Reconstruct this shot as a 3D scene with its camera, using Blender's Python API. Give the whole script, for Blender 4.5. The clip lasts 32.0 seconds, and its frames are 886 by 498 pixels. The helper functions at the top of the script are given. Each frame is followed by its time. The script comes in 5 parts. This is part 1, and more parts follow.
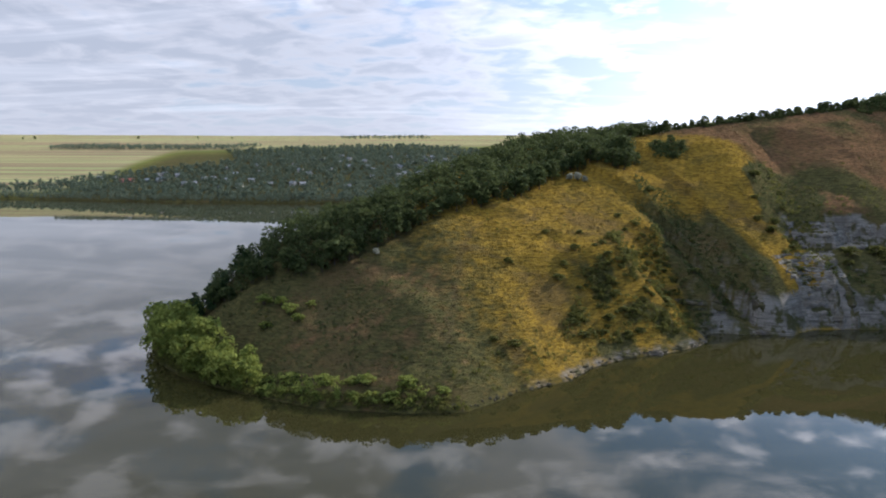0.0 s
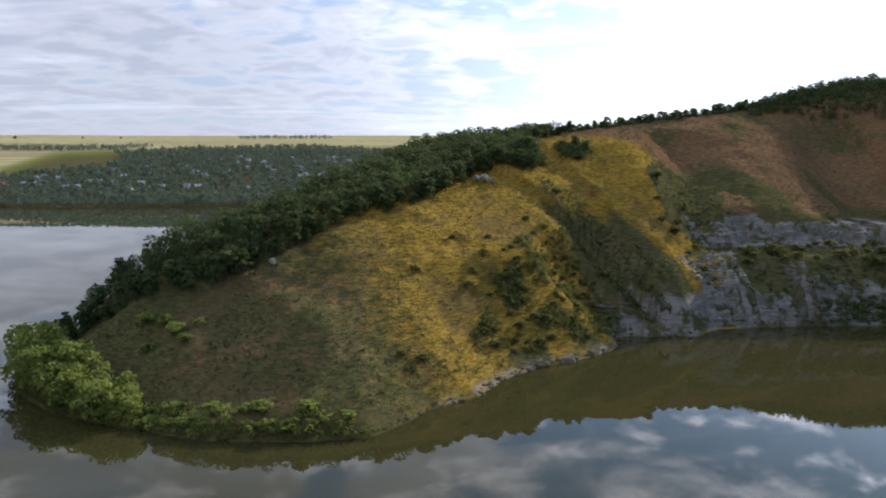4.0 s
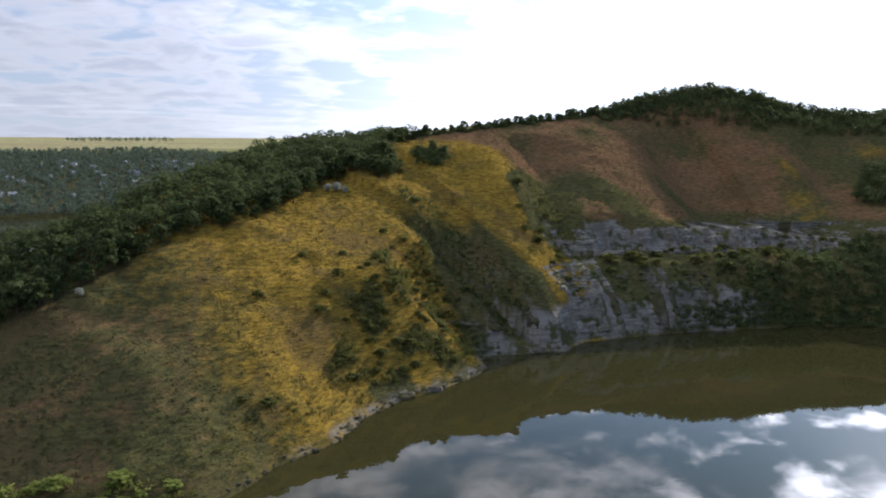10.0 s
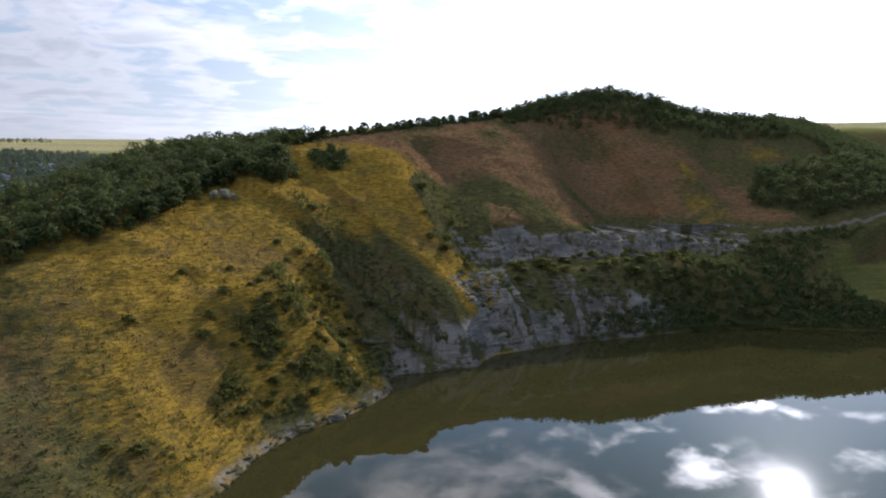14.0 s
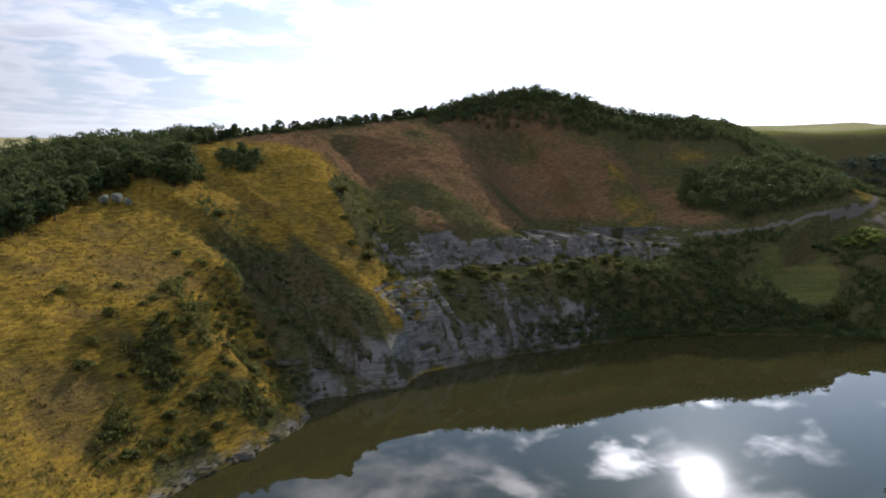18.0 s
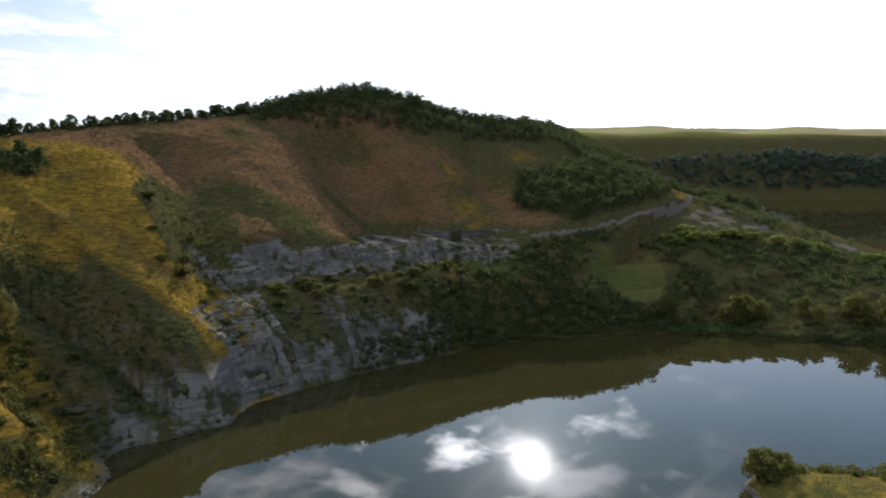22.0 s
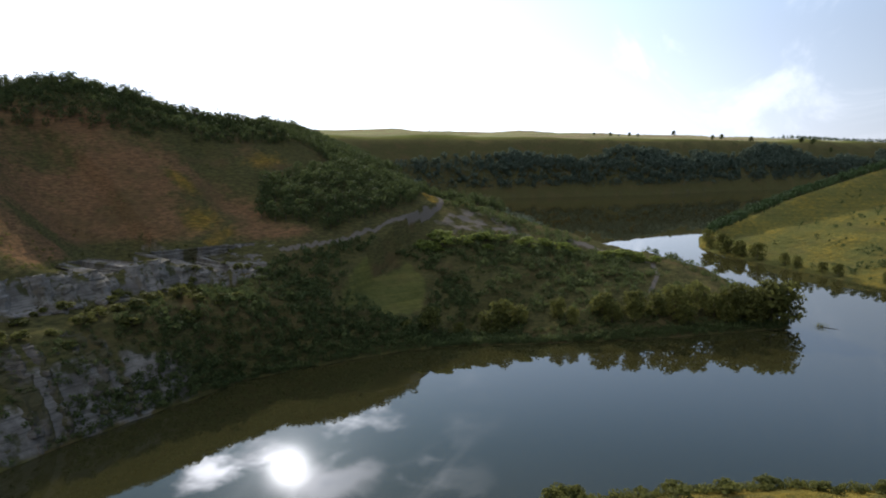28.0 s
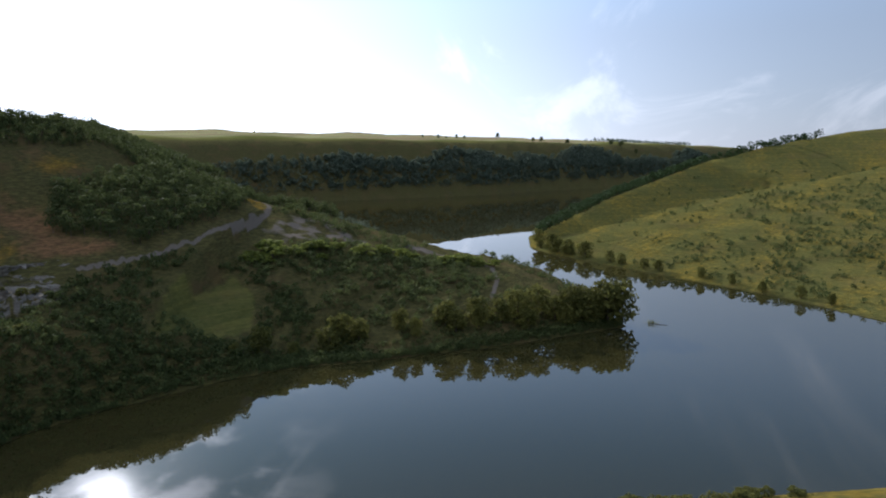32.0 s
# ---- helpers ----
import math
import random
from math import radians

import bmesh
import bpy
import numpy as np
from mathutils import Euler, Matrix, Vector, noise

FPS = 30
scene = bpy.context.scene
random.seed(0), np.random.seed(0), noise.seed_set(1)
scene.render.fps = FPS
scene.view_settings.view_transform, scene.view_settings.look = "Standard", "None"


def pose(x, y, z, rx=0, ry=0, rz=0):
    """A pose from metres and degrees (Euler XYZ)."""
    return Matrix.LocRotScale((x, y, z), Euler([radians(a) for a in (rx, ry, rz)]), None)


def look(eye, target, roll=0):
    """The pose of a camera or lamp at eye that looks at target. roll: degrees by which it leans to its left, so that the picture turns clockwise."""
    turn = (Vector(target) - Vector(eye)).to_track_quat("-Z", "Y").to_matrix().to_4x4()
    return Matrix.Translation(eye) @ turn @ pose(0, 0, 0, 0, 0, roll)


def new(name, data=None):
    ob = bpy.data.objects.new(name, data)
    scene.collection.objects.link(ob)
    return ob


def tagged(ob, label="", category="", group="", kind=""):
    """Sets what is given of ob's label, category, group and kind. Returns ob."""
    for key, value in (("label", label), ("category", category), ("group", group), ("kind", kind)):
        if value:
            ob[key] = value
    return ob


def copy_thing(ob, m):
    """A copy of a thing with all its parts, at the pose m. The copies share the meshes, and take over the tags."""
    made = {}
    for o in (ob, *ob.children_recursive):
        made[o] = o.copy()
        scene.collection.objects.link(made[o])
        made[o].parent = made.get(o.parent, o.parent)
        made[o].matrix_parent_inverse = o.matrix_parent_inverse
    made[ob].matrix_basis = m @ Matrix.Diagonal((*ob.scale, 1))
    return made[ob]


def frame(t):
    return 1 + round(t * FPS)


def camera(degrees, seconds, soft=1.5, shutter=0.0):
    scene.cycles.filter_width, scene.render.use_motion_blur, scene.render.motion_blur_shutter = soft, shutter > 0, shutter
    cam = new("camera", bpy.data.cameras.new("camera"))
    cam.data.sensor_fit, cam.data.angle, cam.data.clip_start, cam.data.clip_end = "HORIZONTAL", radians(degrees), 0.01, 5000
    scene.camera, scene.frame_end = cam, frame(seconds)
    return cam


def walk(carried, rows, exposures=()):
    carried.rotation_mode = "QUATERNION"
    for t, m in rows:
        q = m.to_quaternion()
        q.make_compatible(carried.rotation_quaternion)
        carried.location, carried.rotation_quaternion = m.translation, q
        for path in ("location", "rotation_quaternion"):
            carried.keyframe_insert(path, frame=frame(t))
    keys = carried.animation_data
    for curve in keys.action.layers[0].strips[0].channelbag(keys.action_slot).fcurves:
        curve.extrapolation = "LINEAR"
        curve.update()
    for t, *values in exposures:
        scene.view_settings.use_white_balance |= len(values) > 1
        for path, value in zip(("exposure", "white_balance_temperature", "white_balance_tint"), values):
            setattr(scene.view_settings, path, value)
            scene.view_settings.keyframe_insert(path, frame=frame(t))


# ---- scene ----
cam = camera(63.7, 32.0, soft=2.0)
PATH = [
    (0.0, (0.00, 0.00, 70.00), (-0.00, 99.12, 56.74), 0.12),
    (1.0, (0.11, 3.47, 70.01), (3.41, 102.53, 56.79), 0.09),
    (2.0, (0.29, 7.05, 70.15), (6.87, 105.95, 56.91), 0.04),
    (3.0, (0.62, 10.86, 70.34), (10.52, 109.48, 57.11), 0.02),
    (3.5, (0.82, 12.83, 70.45), (12.34, 111.28, 57.22), 0.02),
    (5.5, (1.95, 21.22, 70.97), (20.07, 118.68, 57.84), 0.01),
    (6.5, (2.73, 25.60, 71.33), (24.15, 122.39, 58.24), 0.03),
    (7.5, (3.61, 30.02, 71.64), (28.32, 126.04, 58.58), 0.01),
    (8.5, (4.73, 34.49, 71.79), (32.65, 129.63, 58.84), 0.01),
    (9.5, (6.15, 39.00, 71.85), (37.24, 133.17, 59.00), 0.02),
    (10.5, (7.65, 43.46, 71.90), (41.94, 136.53, 59.17), 0.02),
    (11.5, (9.17, 47.85, 71.97), (46.65, 139.70, 59.34), 0.03),
    (12.5, (10.86, 52.13, 72.11), (51.45, 142.66, 59.57), 0.01),
    (13.5, (12.83, 56.48, 72.41), (56.49, 145.57, 59.90), -0.01),
    (14.5, (14.82, 60.80, 72.67), (61.53, 148.34, 60.18), -0.02),
    (15.5, (16.94, 65.21, 72.88), (66.67, 151.07, 60.42), 0.10),
    (17.5, (22.71, 74.74, 72.85), (76.27, 158.26, 60.39), 0.10),
    (18.0, (24.33, 77.15, 72.81), (78.55, 160.25, 60.37), 0.12),
    (18.5, (25.77, 79.56, 72.79), (82.11, 161.23, 60.36), 0.12),
    (19.0, (27.29, 81.94, 72.89), (86.07, 161.88, 60.43), 0.13),
    (19.5, (28.85, 84.31, 73.00), (90.01, 162.44, 60.53), 0.13),
    (20.5, (32.10, 89.07, 73.24), (97.86, 163.37, 60.77), 0.09),
    (21.5, (35.49, 93.71, 73.26), (105.59, 163.94, 60.82), 0.10),
    (22.5, (39.28, 98.07, 73.28), (113.46, 163.99, 60.94), 0.10),
    (23.5, (43.38, 102.21, 73.49), (121.35, 163.61, 61.21), 0.02),
    (24.5, (47.77, 106.02, 73.65), (129.24, 162.70, 61.40), -0.05),
    (25.5, (52.26, 109.50, 73.68), (136.90, 161.34, 61.50), -0.09),
    (27.5, (61.31, 115.08, 74.21), (151.44, 156.67, 62.07), -0.30),
    (28.5, (65.71, 117.41, 74.54), (158.12, 153.62, 62.34), -0.33),
    (29.5, (70.12, 119.56, 74.84), (164.51, 150.25, 62.64), -0.39),
    (30.5, (74.94, 121.53, 75.01), (170.97, 146.62, 62.83), -0.45),
    (31.5, (80.32, 123.47, 75.04), (177.68, 142.80, 62.89), -0.53),
    (32.0, (83.06, 124.44, 75.04), (180.94, 140.95, 62.91), -0.55),
]
walk(cam, [(t, look(eye, target, roll)) for t, eye, target, roll in PATH],
     exposures=[(0, 1.20, 5650, 16), (9, 1.14, 5650, 17), (14, 1.02, 5750, 17), (25, 0.84, 5950, 13), (32, 0.74, 5600, 15)])

# ---- light ----
SUN_DIR = Vector((0.742, 0.538, 0.400)).normalized()      # towards the sun
SUN_EL = math.asin(SUN_DIR.z)
SUN_AZ = math.atan2(SUN_DIR.x, SUN_DIR.y)

sun_data = bpy.data.lights.new("sun", "SUN")
sun_data.energy, sun_data.angle, sun_data.color = 3.1, radians(0.53), (1.0, 0.88, 0.70)
sun = new("sun", sun_data)
sun.rotation_euler = (-SUN_DIR).to_track_quat("-Z", "Y").to_euler()


class Nodes:
    """Short hand for a node tree."""

    def __init__(self, tree):
        self.t = tree

    def add(self, kind, **settings):
        n = self.t.nodes.new("ShaderNode" + kind)
        for k, v in settings.items():
            if k in n.inputs:
                n.inputs[k].default_value = v
            else:
                setattr(n, k, v)
        return n

    def link(self, a, b):
        self.t.links.new(a, b)

    def feed(self, socket, v):
        if isinstance(v, (int, float)):
            socket.default_value = v
        elif isinstance(v, tuple):
            socket.default_value = (*v, 1.0) if len(v) == 3 and socket.type == "RGBA" else v
        else:
            self.link(v, socket)

    def math(self, op, a, b=0.0, c=0.0, clamp=False):
        n = self.add("Math", operation=op, use_clamp=clamp)
        for s, v in zip(n.inputs, (a, b, c)):
            self.feed(s, v)
        return n.outputs[0]

    def mix(self, fac, a, b, blend="MIX"):
        n = self.add("Mix", data_type="RGBA", blend_type=blend)
        self.feed(n.inputs[0], fac)
        self.feed(n.inputs[6], a)
        self.feed(n.inputs[7], b)
        return n.outputs[2]

    def noise(self, where, scale, detail=4.0, rough=0.55, distortion=0.0):
        n = self.add("TexNoise", Scale=scale, Detail=detail, Roughness=rough, Distortion=distortion)
        self.link(where, n.inputs["Vector"])
        return n.outputs[0]

    def ramp(self, v, lo, hi):
        n = self.add("MapRange", interpolation_type="SMOOTHSTEP")
        self.feed(n.inputs[0], v)
        n.inputs[1].default_value, n.inputs[2].default_value = lo, hi
        return n.outputs[0]

    def scaled(self, where, sx, sy, sz):
        n = self.add("VectorMath", operation="MULTIPLY")
        self.link(where, n.inputs[0])
        n.inputs[1].default_value = (sx, sy, sz)
        return n.outputs[0]


def make_world():
    world = bpy.data.worlds.new("sky")
    scene.world = world
    world.use_nodes = True
    n = Nodes(world.node_tree)
    n.t.nodes.clear()
    sky = n.add("TexSky", sky_type="NISHITA", sun_disc=False, sun_elevation=SUN_EL, sun_rotation=SUN_AZ,
                altitude=150.0, air_density=1.0, dust_density=0.25, ozone_density=1.0)
    co = n.add("TexCoord").outputs["Generated"]
    sep = n.add("SeparateXYZ")
    n.link(co, sep.inputs[0])
    z = n.math("MAXIMUM", n.math("ADD", sep.outputs[2], 0.13), 0.05)
    com = n.add("CombineXYZ")
    n.link(n.math("DIVIDE", sep.outputs[0], z), com.inputs[0])
    n.link(n.math("DIVIDE", sep.outputs[1], z), com.inputs[1])
    flat = com.outputs[0]
    up = sep.outputs[2]
    dot = n.add("VectorMath", operation="DOT_PRODUCT")
    n.link(co, dot.inputs[0])
    dot.inputs[1].default_value = tuple(SUN_DIR)
    to_sun = n.math("MAXIMUM", dot.outputs["Value"], 0.0)
    glow, near_sun, aureole, halo = (n.math("POWER", to_sun, p) for p in (6.0, 70.0, 3600.0, 260.0))
    # more cloud to the west, clearing to the east
    side = n.math("ADD", n.math("MULTIPLY", sep.outputs[0], -0.10), n.math("MULTIPLY", sep.outputs[1], 0.05))
    # thin haze over the blue
    thin = n.mix(1.0, (0.80, 0.93, 1.06), n.math("ADD", 1.7, n.math("MULTIPLY", glow, 4.0)), "MULTIPLY")
    rise = n.ramp(up, 0.15, 0.40)
    clean = n.mix(1.0, sky.outputs[0], n.mix(rise, (0.85, 0.90, 0.95), (0.36, 0.55, 0.60)), "MULTIPLY")
    col = n.mix(n.math("MULTIPLY", 0.88, n.math("SUBTRACT", 1.0, n.math("MULTIPLY", rise, 0.85))), clean, thin)
    # heaped cloud, grey beneath and white at the edges that face the sun
    big = n.noise(flat, 0.80, 3.0, 0.5, 0.4)
    small = n.noise(flat, 3.3, 8.0, 0.55, 0.35)
    cover = n.math("ADD", n.math("ADD", n.math("MULTIPLY", big, 0.50), n.math("MULTIPLY", small, 0.50)), side)
    clear = n.ramp(side, -0.080, -0.035)
    mask = n.math("MULTIPLY", n.ramp(cover, 0.47, 0.58), clear)
    dense = n.ramp(cover, 0.53, 0.66)
    tone = n.mix(dense, (1.16, 1.13, 1.11), (0.76, 0.79, 0.83))
    high = n.ramp(up, 0.13, 0.32)
    lift = n.math("ADD", n.math("ADD", 2.3, n.math("MULTIPLY", high, -0.6)), n.math("MULTIPLY", glow, 12.0))
    lift = n.math("ADD", lift, n.math("MULTIPLY", near_sun, 14.0))
    # clouds overhead, out of view, brightened as added fill for shaded slopes
    lift = n.math("ADD", lift, n.math("MULTIPLY", n.ramp(up, 0.45, 0.85), 8.5))
    cloud = n.mix(1.0, tone, lift, "MULTIPLY")
    col = n.mix(n.math("MULTIPLY", mask, 0.85), col, cloud)
    # small bright puffs higher up
    puff = n.math("ADD", n.noise(flat, 5.5, 5.0, 0.52, 0.2), n.math("MULTIPLY", side, 0.5))
    puff = n.math("MULTIPLY", n.ramp(puff, 0.50, 0.70), n.math("MULTIPLY", n.ramp(up, 0.16, 0.26), clear))
    white = n.mix(1.0, (1.0, 0.97, 0.93), n.math("ADD", n.math("ADD", 6.0, n.math("MULTIPLY", glow, 14.0)), n.math("MULTIPLY", near_sun, 60.0)), "MULTIPLY")
    col = n.mix(n.math("MULTIPLY", puff, 0.7), col, white)
    # feathered streaks of high ice cloud
    streak = n.noise(n.scaled(flat, 0.35, 1.5, 1.0), 0.9, 6.0, 0.6, 0.8)
    col = n.mix(n.math("MULTIPLY", n.ramp(streak, 0.50, 0.72), 0.30), col, white)
    low = n.math("MULTIPLY", n.math("POWER", n.math("SUBTRACT", 1.0, n.math("ABSOLUTE", up)), 9.0), 0.80)
    veil = n.mix(1.0, (0.98, 0.99, 1.00), n.math("ADD", 2.15, n.math("MULTIPLY", glow, 17.0)), "MULTIPLY")
    col = n.mix(low, col, veil)
    bright = n.math("ADD", n.math("MULTIPLY", aureole, 75.0), n.math("MULTIPLY", halo, 6.0))
    col = n.mix(1.0, col, n.mix(1.0, (1.0, 0.95, 0.86), bright, "MULTIPLY"), "ADD")
    back = n.add("Background", Strength=0.13)
    n.link(col, back.inputs[0])
    out = n.add("OutputWorld")
    n.link(back.outputs[0], out.inputs[0])


make_world()


# ---- materials ----
def material(name, rough=0.9, spec=0.25):
    m = bpy.data.materials.new(name)
    m.use_nodes = True
    n = Nodes(m.node_tree)
    bsdf = n.t.nodes["Principled BSDF"]
    bsdf.inputs["Roughness"].default_value = rough
    bsdf.inputs["Specular IOR Level"].default_value = spec
    return m, n, bsdf


def bump(n, bsdf, height, strength, distance):
    b = n.add("Bump", Strength=strength, Distance=distance)
    n.link(height, b.inputs["Height"])
    n.link(b.outputs[0], bsdf.inputs["Normal"])


def ground_material():
    m, n, bsdf = material("ground", 1.0, 0.0)
    bsdf.inputs["Sheen Weight"].default_value = 0.010
    bsdf.inputs["Sheen Roughness"].default_value = 0.5
    co = n.add("TexCoord").outputs["Object"]
    b, c = n.noise(co, 0.12, 5.0, 0.62), n.noise(co, 1.1, 4.0, 0.7)
    fine = n.noise(co, 4.0, 2.0, 0.7)
    zone = n.add("Attribute", attribute_name="zone")
    sep = n.add("SeparateColor")
    n.link(zone.outputs["Color"], sep.inputs[0])
    lay = n.add("Attribute", attribute_name="layer")
    sep2 = n.add("SeparateColor")
    n.link(lay.outputs["Color"], sep2.inputs[0])
    tuft = n.noise(n.scaled(co, 0.55, 0.55, 2.6), 0.62, 6.0, 0.66)
    ripple = n.noise(n.scaled(co, 0.30, 0.30, 2.2), 0.9, 3.0, 0.55, 0.4)
    dry = n.mix(n.ramp(tuft, 0.36, 0.64), (0.122, 0.080, 0.015), (0.285, 0.180, 0.024))
    dry = n.mix(n.math("MULTIPLY", n.ramp(c, 0.50, 0.70), 0.7), dry, (0.11, 0.088, 0.026))
    red = n.mix(n.ramp(tuft, 0.36, 0.66), (0.088, 0.055, 0.029), (0.195, 0.110, 0.050))
    red = n.mix(n.math("MULTIPLY", n.ramp(c, 0.52, 0.72), 0.6), red, (0.11, 0.07, 0.028))
    green = n.mix(n.ramp(tuft, 0.36, 0.66), (0.042, 0.043, 0.017), (0.092, 0.084, 0.029))
    green = n.mix(n.math("MULTIPLY", n.ramp(c, 0.48, 0.68), 0.7), green, (0.065, 0.052, 0.022))
    rock = n.mix(n.ramp(b, 0.35, 0.65), (0.11, 0.10, 0.085), (0.21, 0.195, 0.17))
    strata = n.noise(n.scaled(co, 0.15, 0.15, 3.0), 0.6, 3.0, 0.6)
    rock = n.mix(n.math("MULTIPLY", n.ramp(strata, 0.48, 0.62), 0.7), rock, (0.08, 0.075, 0.06))
    rock = n.mix(n.ramp(n.noise(co, 0.09, 4.0, 0.6), 0.52, 0.60), rock, (0.055, 0.055, 0.025))
    wob = n.math("MULTIPLY", n.math("SUBTRACT", n.noise(co, 0.22, 7.0, 0.68), 0.5), 1.3)

    def edge(s):
        return n.ramp(n.math("ADD", s, wob), 0.20, 0.78)
    col = n.mix(edge(sep.outputs[1]), green, dry)
    col = n.mix(edge(sep.outputs[0]), col, red)
    mixed = n.math("MULTIPLY", n.ramp(n.noise(co, 0.05, 6.0, 0.7), 0.46, 0.66), 0.40)
    col = n.mix(mixed, col, green)
    # withered weeds in brownish drifts
    weeds = n.math("MULTIPLY", n.ramp(n.noise(n.scaled(co, 1.0, 1.0, 2.0), 0.034, 7.0, 0.68, 0.4), 0.50, 0.66), 0.62)
    col = n.mix(weeds, col, n.mix(c, (0.062, 0.044, 0.022), (0.120, 0.084, 0.036)))
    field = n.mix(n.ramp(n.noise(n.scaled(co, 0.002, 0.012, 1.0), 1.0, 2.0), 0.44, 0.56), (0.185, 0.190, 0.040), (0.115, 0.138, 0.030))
    # distant fields and ploughland, paled and greyed to paint in haze
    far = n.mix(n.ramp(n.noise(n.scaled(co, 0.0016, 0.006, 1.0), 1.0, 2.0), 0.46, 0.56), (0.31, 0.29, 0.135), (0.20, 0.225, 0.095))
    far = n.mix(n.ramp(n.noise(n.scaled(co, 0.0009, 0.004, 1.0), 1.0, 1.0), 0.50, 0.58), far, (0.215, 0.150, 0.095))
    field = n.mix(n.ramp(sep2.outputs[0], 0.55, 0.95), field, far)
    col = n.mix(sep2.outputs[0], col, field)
    col = n.mix(edge(sep.outputs[2]), col, rock)
    path = n.mix(c, (0.095, 0.082, 0.066), (0.160, 0.140, 0.114))
    col = n.mix(n.ramp(n.math("ADD", sep2.outputs[1], n.math("MULTIPLY", wob, 0.5)), 0.35, 0.6), col, path)
    col = n.mix(n.math("MULTIPLY", sep2.outputs[2], 0.4), col, (0.075, 0.055, 0.03))
    n.link(col, bsdf.inputs["Base Color"])
    rel = n.math("ADD", n.math("ADD", n.math("MULTIPLY", c, 0.5), n.math("MULTIPLY", fine, 0.2)), n.math("MULTIPLY", ripple, 0.6))
    bump(n, bsdf, rel, 1.0, 0.9)
    return m


def water_material():
    m, n, bsdf = material("water", 0.008, 0.5)
    bsdf.inputs["IOR"].default_value = 1.33
    co = n.add("TexCoord").outputs["Object"]
    silt = n.noise(co, 0.006, 3.0)
    n.link(n.mix(silt, (0.024, 0.024, 0.009), (0.034, 0.029, 0.009)), bsdf.inputs["Base Color"])
    calm = n.ramp(n.noise(n.scaled(co, 1.0, 1.6, 1.0), 0.012, 3.0), 0.50, 0.66)
    w = n.add("TexNoise", Scale=0.55, Detail=2.0, Roughness=0.5)
    n.link(n.scaled(co, 1.0, 1.7, 1.0), w.inputs["Vector"])
    bump(n, bsdf, n.math("MULTIPLY", w.outputs[0], n.math("ADD", n.math("MULTIPLY", calm, 0.8), 0.2)), 0.030, 0.1)
    return m


GROUND = ground_material()
WATER = water_material()


# ---- the lie of the land ----
def polyline_distance(x, y, pts, closed=False):
    """Distance to a line of points, and the place along it (in points)."""
    best, where = np.full(x.shape, 1e12), np.zeros(x.shape)
    n = len(pts) if closed else len(pts) - 1
    for i in range(n):
        (ax, ay), (bx, by) = pts[i][:2], pts[(i + 1) % len(pts)][:2]
        dx, dy = bx - ax, by - ay
        s = np.clip(((x - ax) * dx + (y - ay) * dy) / (dx * dx + dy * dy), 0, 1)
        d = (x - ax - s * dx) ** 2 + (y - ay - s * dy) ** 2
        near = d < best
        best, where = np.where(near, d, best), np.where(near, i + s, where)
    return np.sqrt(best), where


def inside(x, y, pts):
    hit = np.zeros(x.shape, bool)
    for (ax, ay), (bx, by) in zip(pts, pts[1:] + pts[:1]):
        if ay == by:
            continue
        hit ^= ((ay > y) != (by > y)) & (x < (bx - ax) * (y - ay) / (by - ay) + ax)
    return hit


def smooth(v, lo, hi):
    s = np.clip((v - lo) / (hi - lo), 0, 1)
    return s * s * (3 - 2 * s)


HILL_SHORE = [(-107, 256), (-96, 233), (-80, 215), (-60, 202), (-35, 190), (-10, 186), (6, 187), (16, 196), (22, 204), (38, 213), (50, 229), (62, 238),
            (80, 246), (94, 255), (100, 262), (101, 271), (108, 275), (122, 272), (137, 271), (142, 276), (150, 281), (170, 281), (195, 280), (229, 276),
            (256, 272), (272, 264), (292, 252), (312, 238), (330, 214), (338, 196), (347, 182), (360, 160), (376, 138), (393, 117), (409, 95)]
INLET_SHORE = [(425, 99), (450, 105), (485, 113), (524, 137), (556, 166), (590, 182), (622, 203), (648, 240), (672, 290), (725, 360), (820, 460), (980, 610), (1140, 720),
            (1290, 715), (1390, 640), (1472, 539), (1600, 395), (1700, 286), (1960, 134), (2250, -120), (2700, -450), (4000, -1000), (6000, -1600), (6000, 6000), (-6000, 6000)]
NORTH_SHORE = [(-6000, 800), (-2500, 960), (-1400, 1090), (-900, 1115), (-680, 1095), (-394, 1027), (-164, 1008), (60, 1000), (190, 930), (150, 780), (100, 640), (60, 540), (10, 460),
            (-35, 395), (-72, 330), (-100, 290)]
MAINLAND = HILL_SHORE + INLET_SHORE + NORTH_SHORE
RIGHT_HILL = [(708, 152), (675, 140), (646, 121), (600, 88), (562, 60), (518, 25), (485, 3), (455, -12), (431, -24), (390, -70), (370, -150), (400, -300),
              (550, -600), (900, -900), (1500, -900), (1800, -760), (1400, -480), (1180, -170), (1060, 30), (930, 118), (800, 158)]
NEAR_BANK = [(194, 152), (204, 153), (214, 145), (225, 128), (236, 107), (241, 91), (246, 74), (253, 50), (285, -30), (320, -150), (220, -300), (120, -200), (150, -60),
             (168, 40), (178, 100), (187, 142)]
SOUTH_BANK = [(-6000, -900), (-800, -700), (0, -800), (700, -1300), (2000, -1700), (6000, -2200), (6000, -6000), (-6000, -6000)]

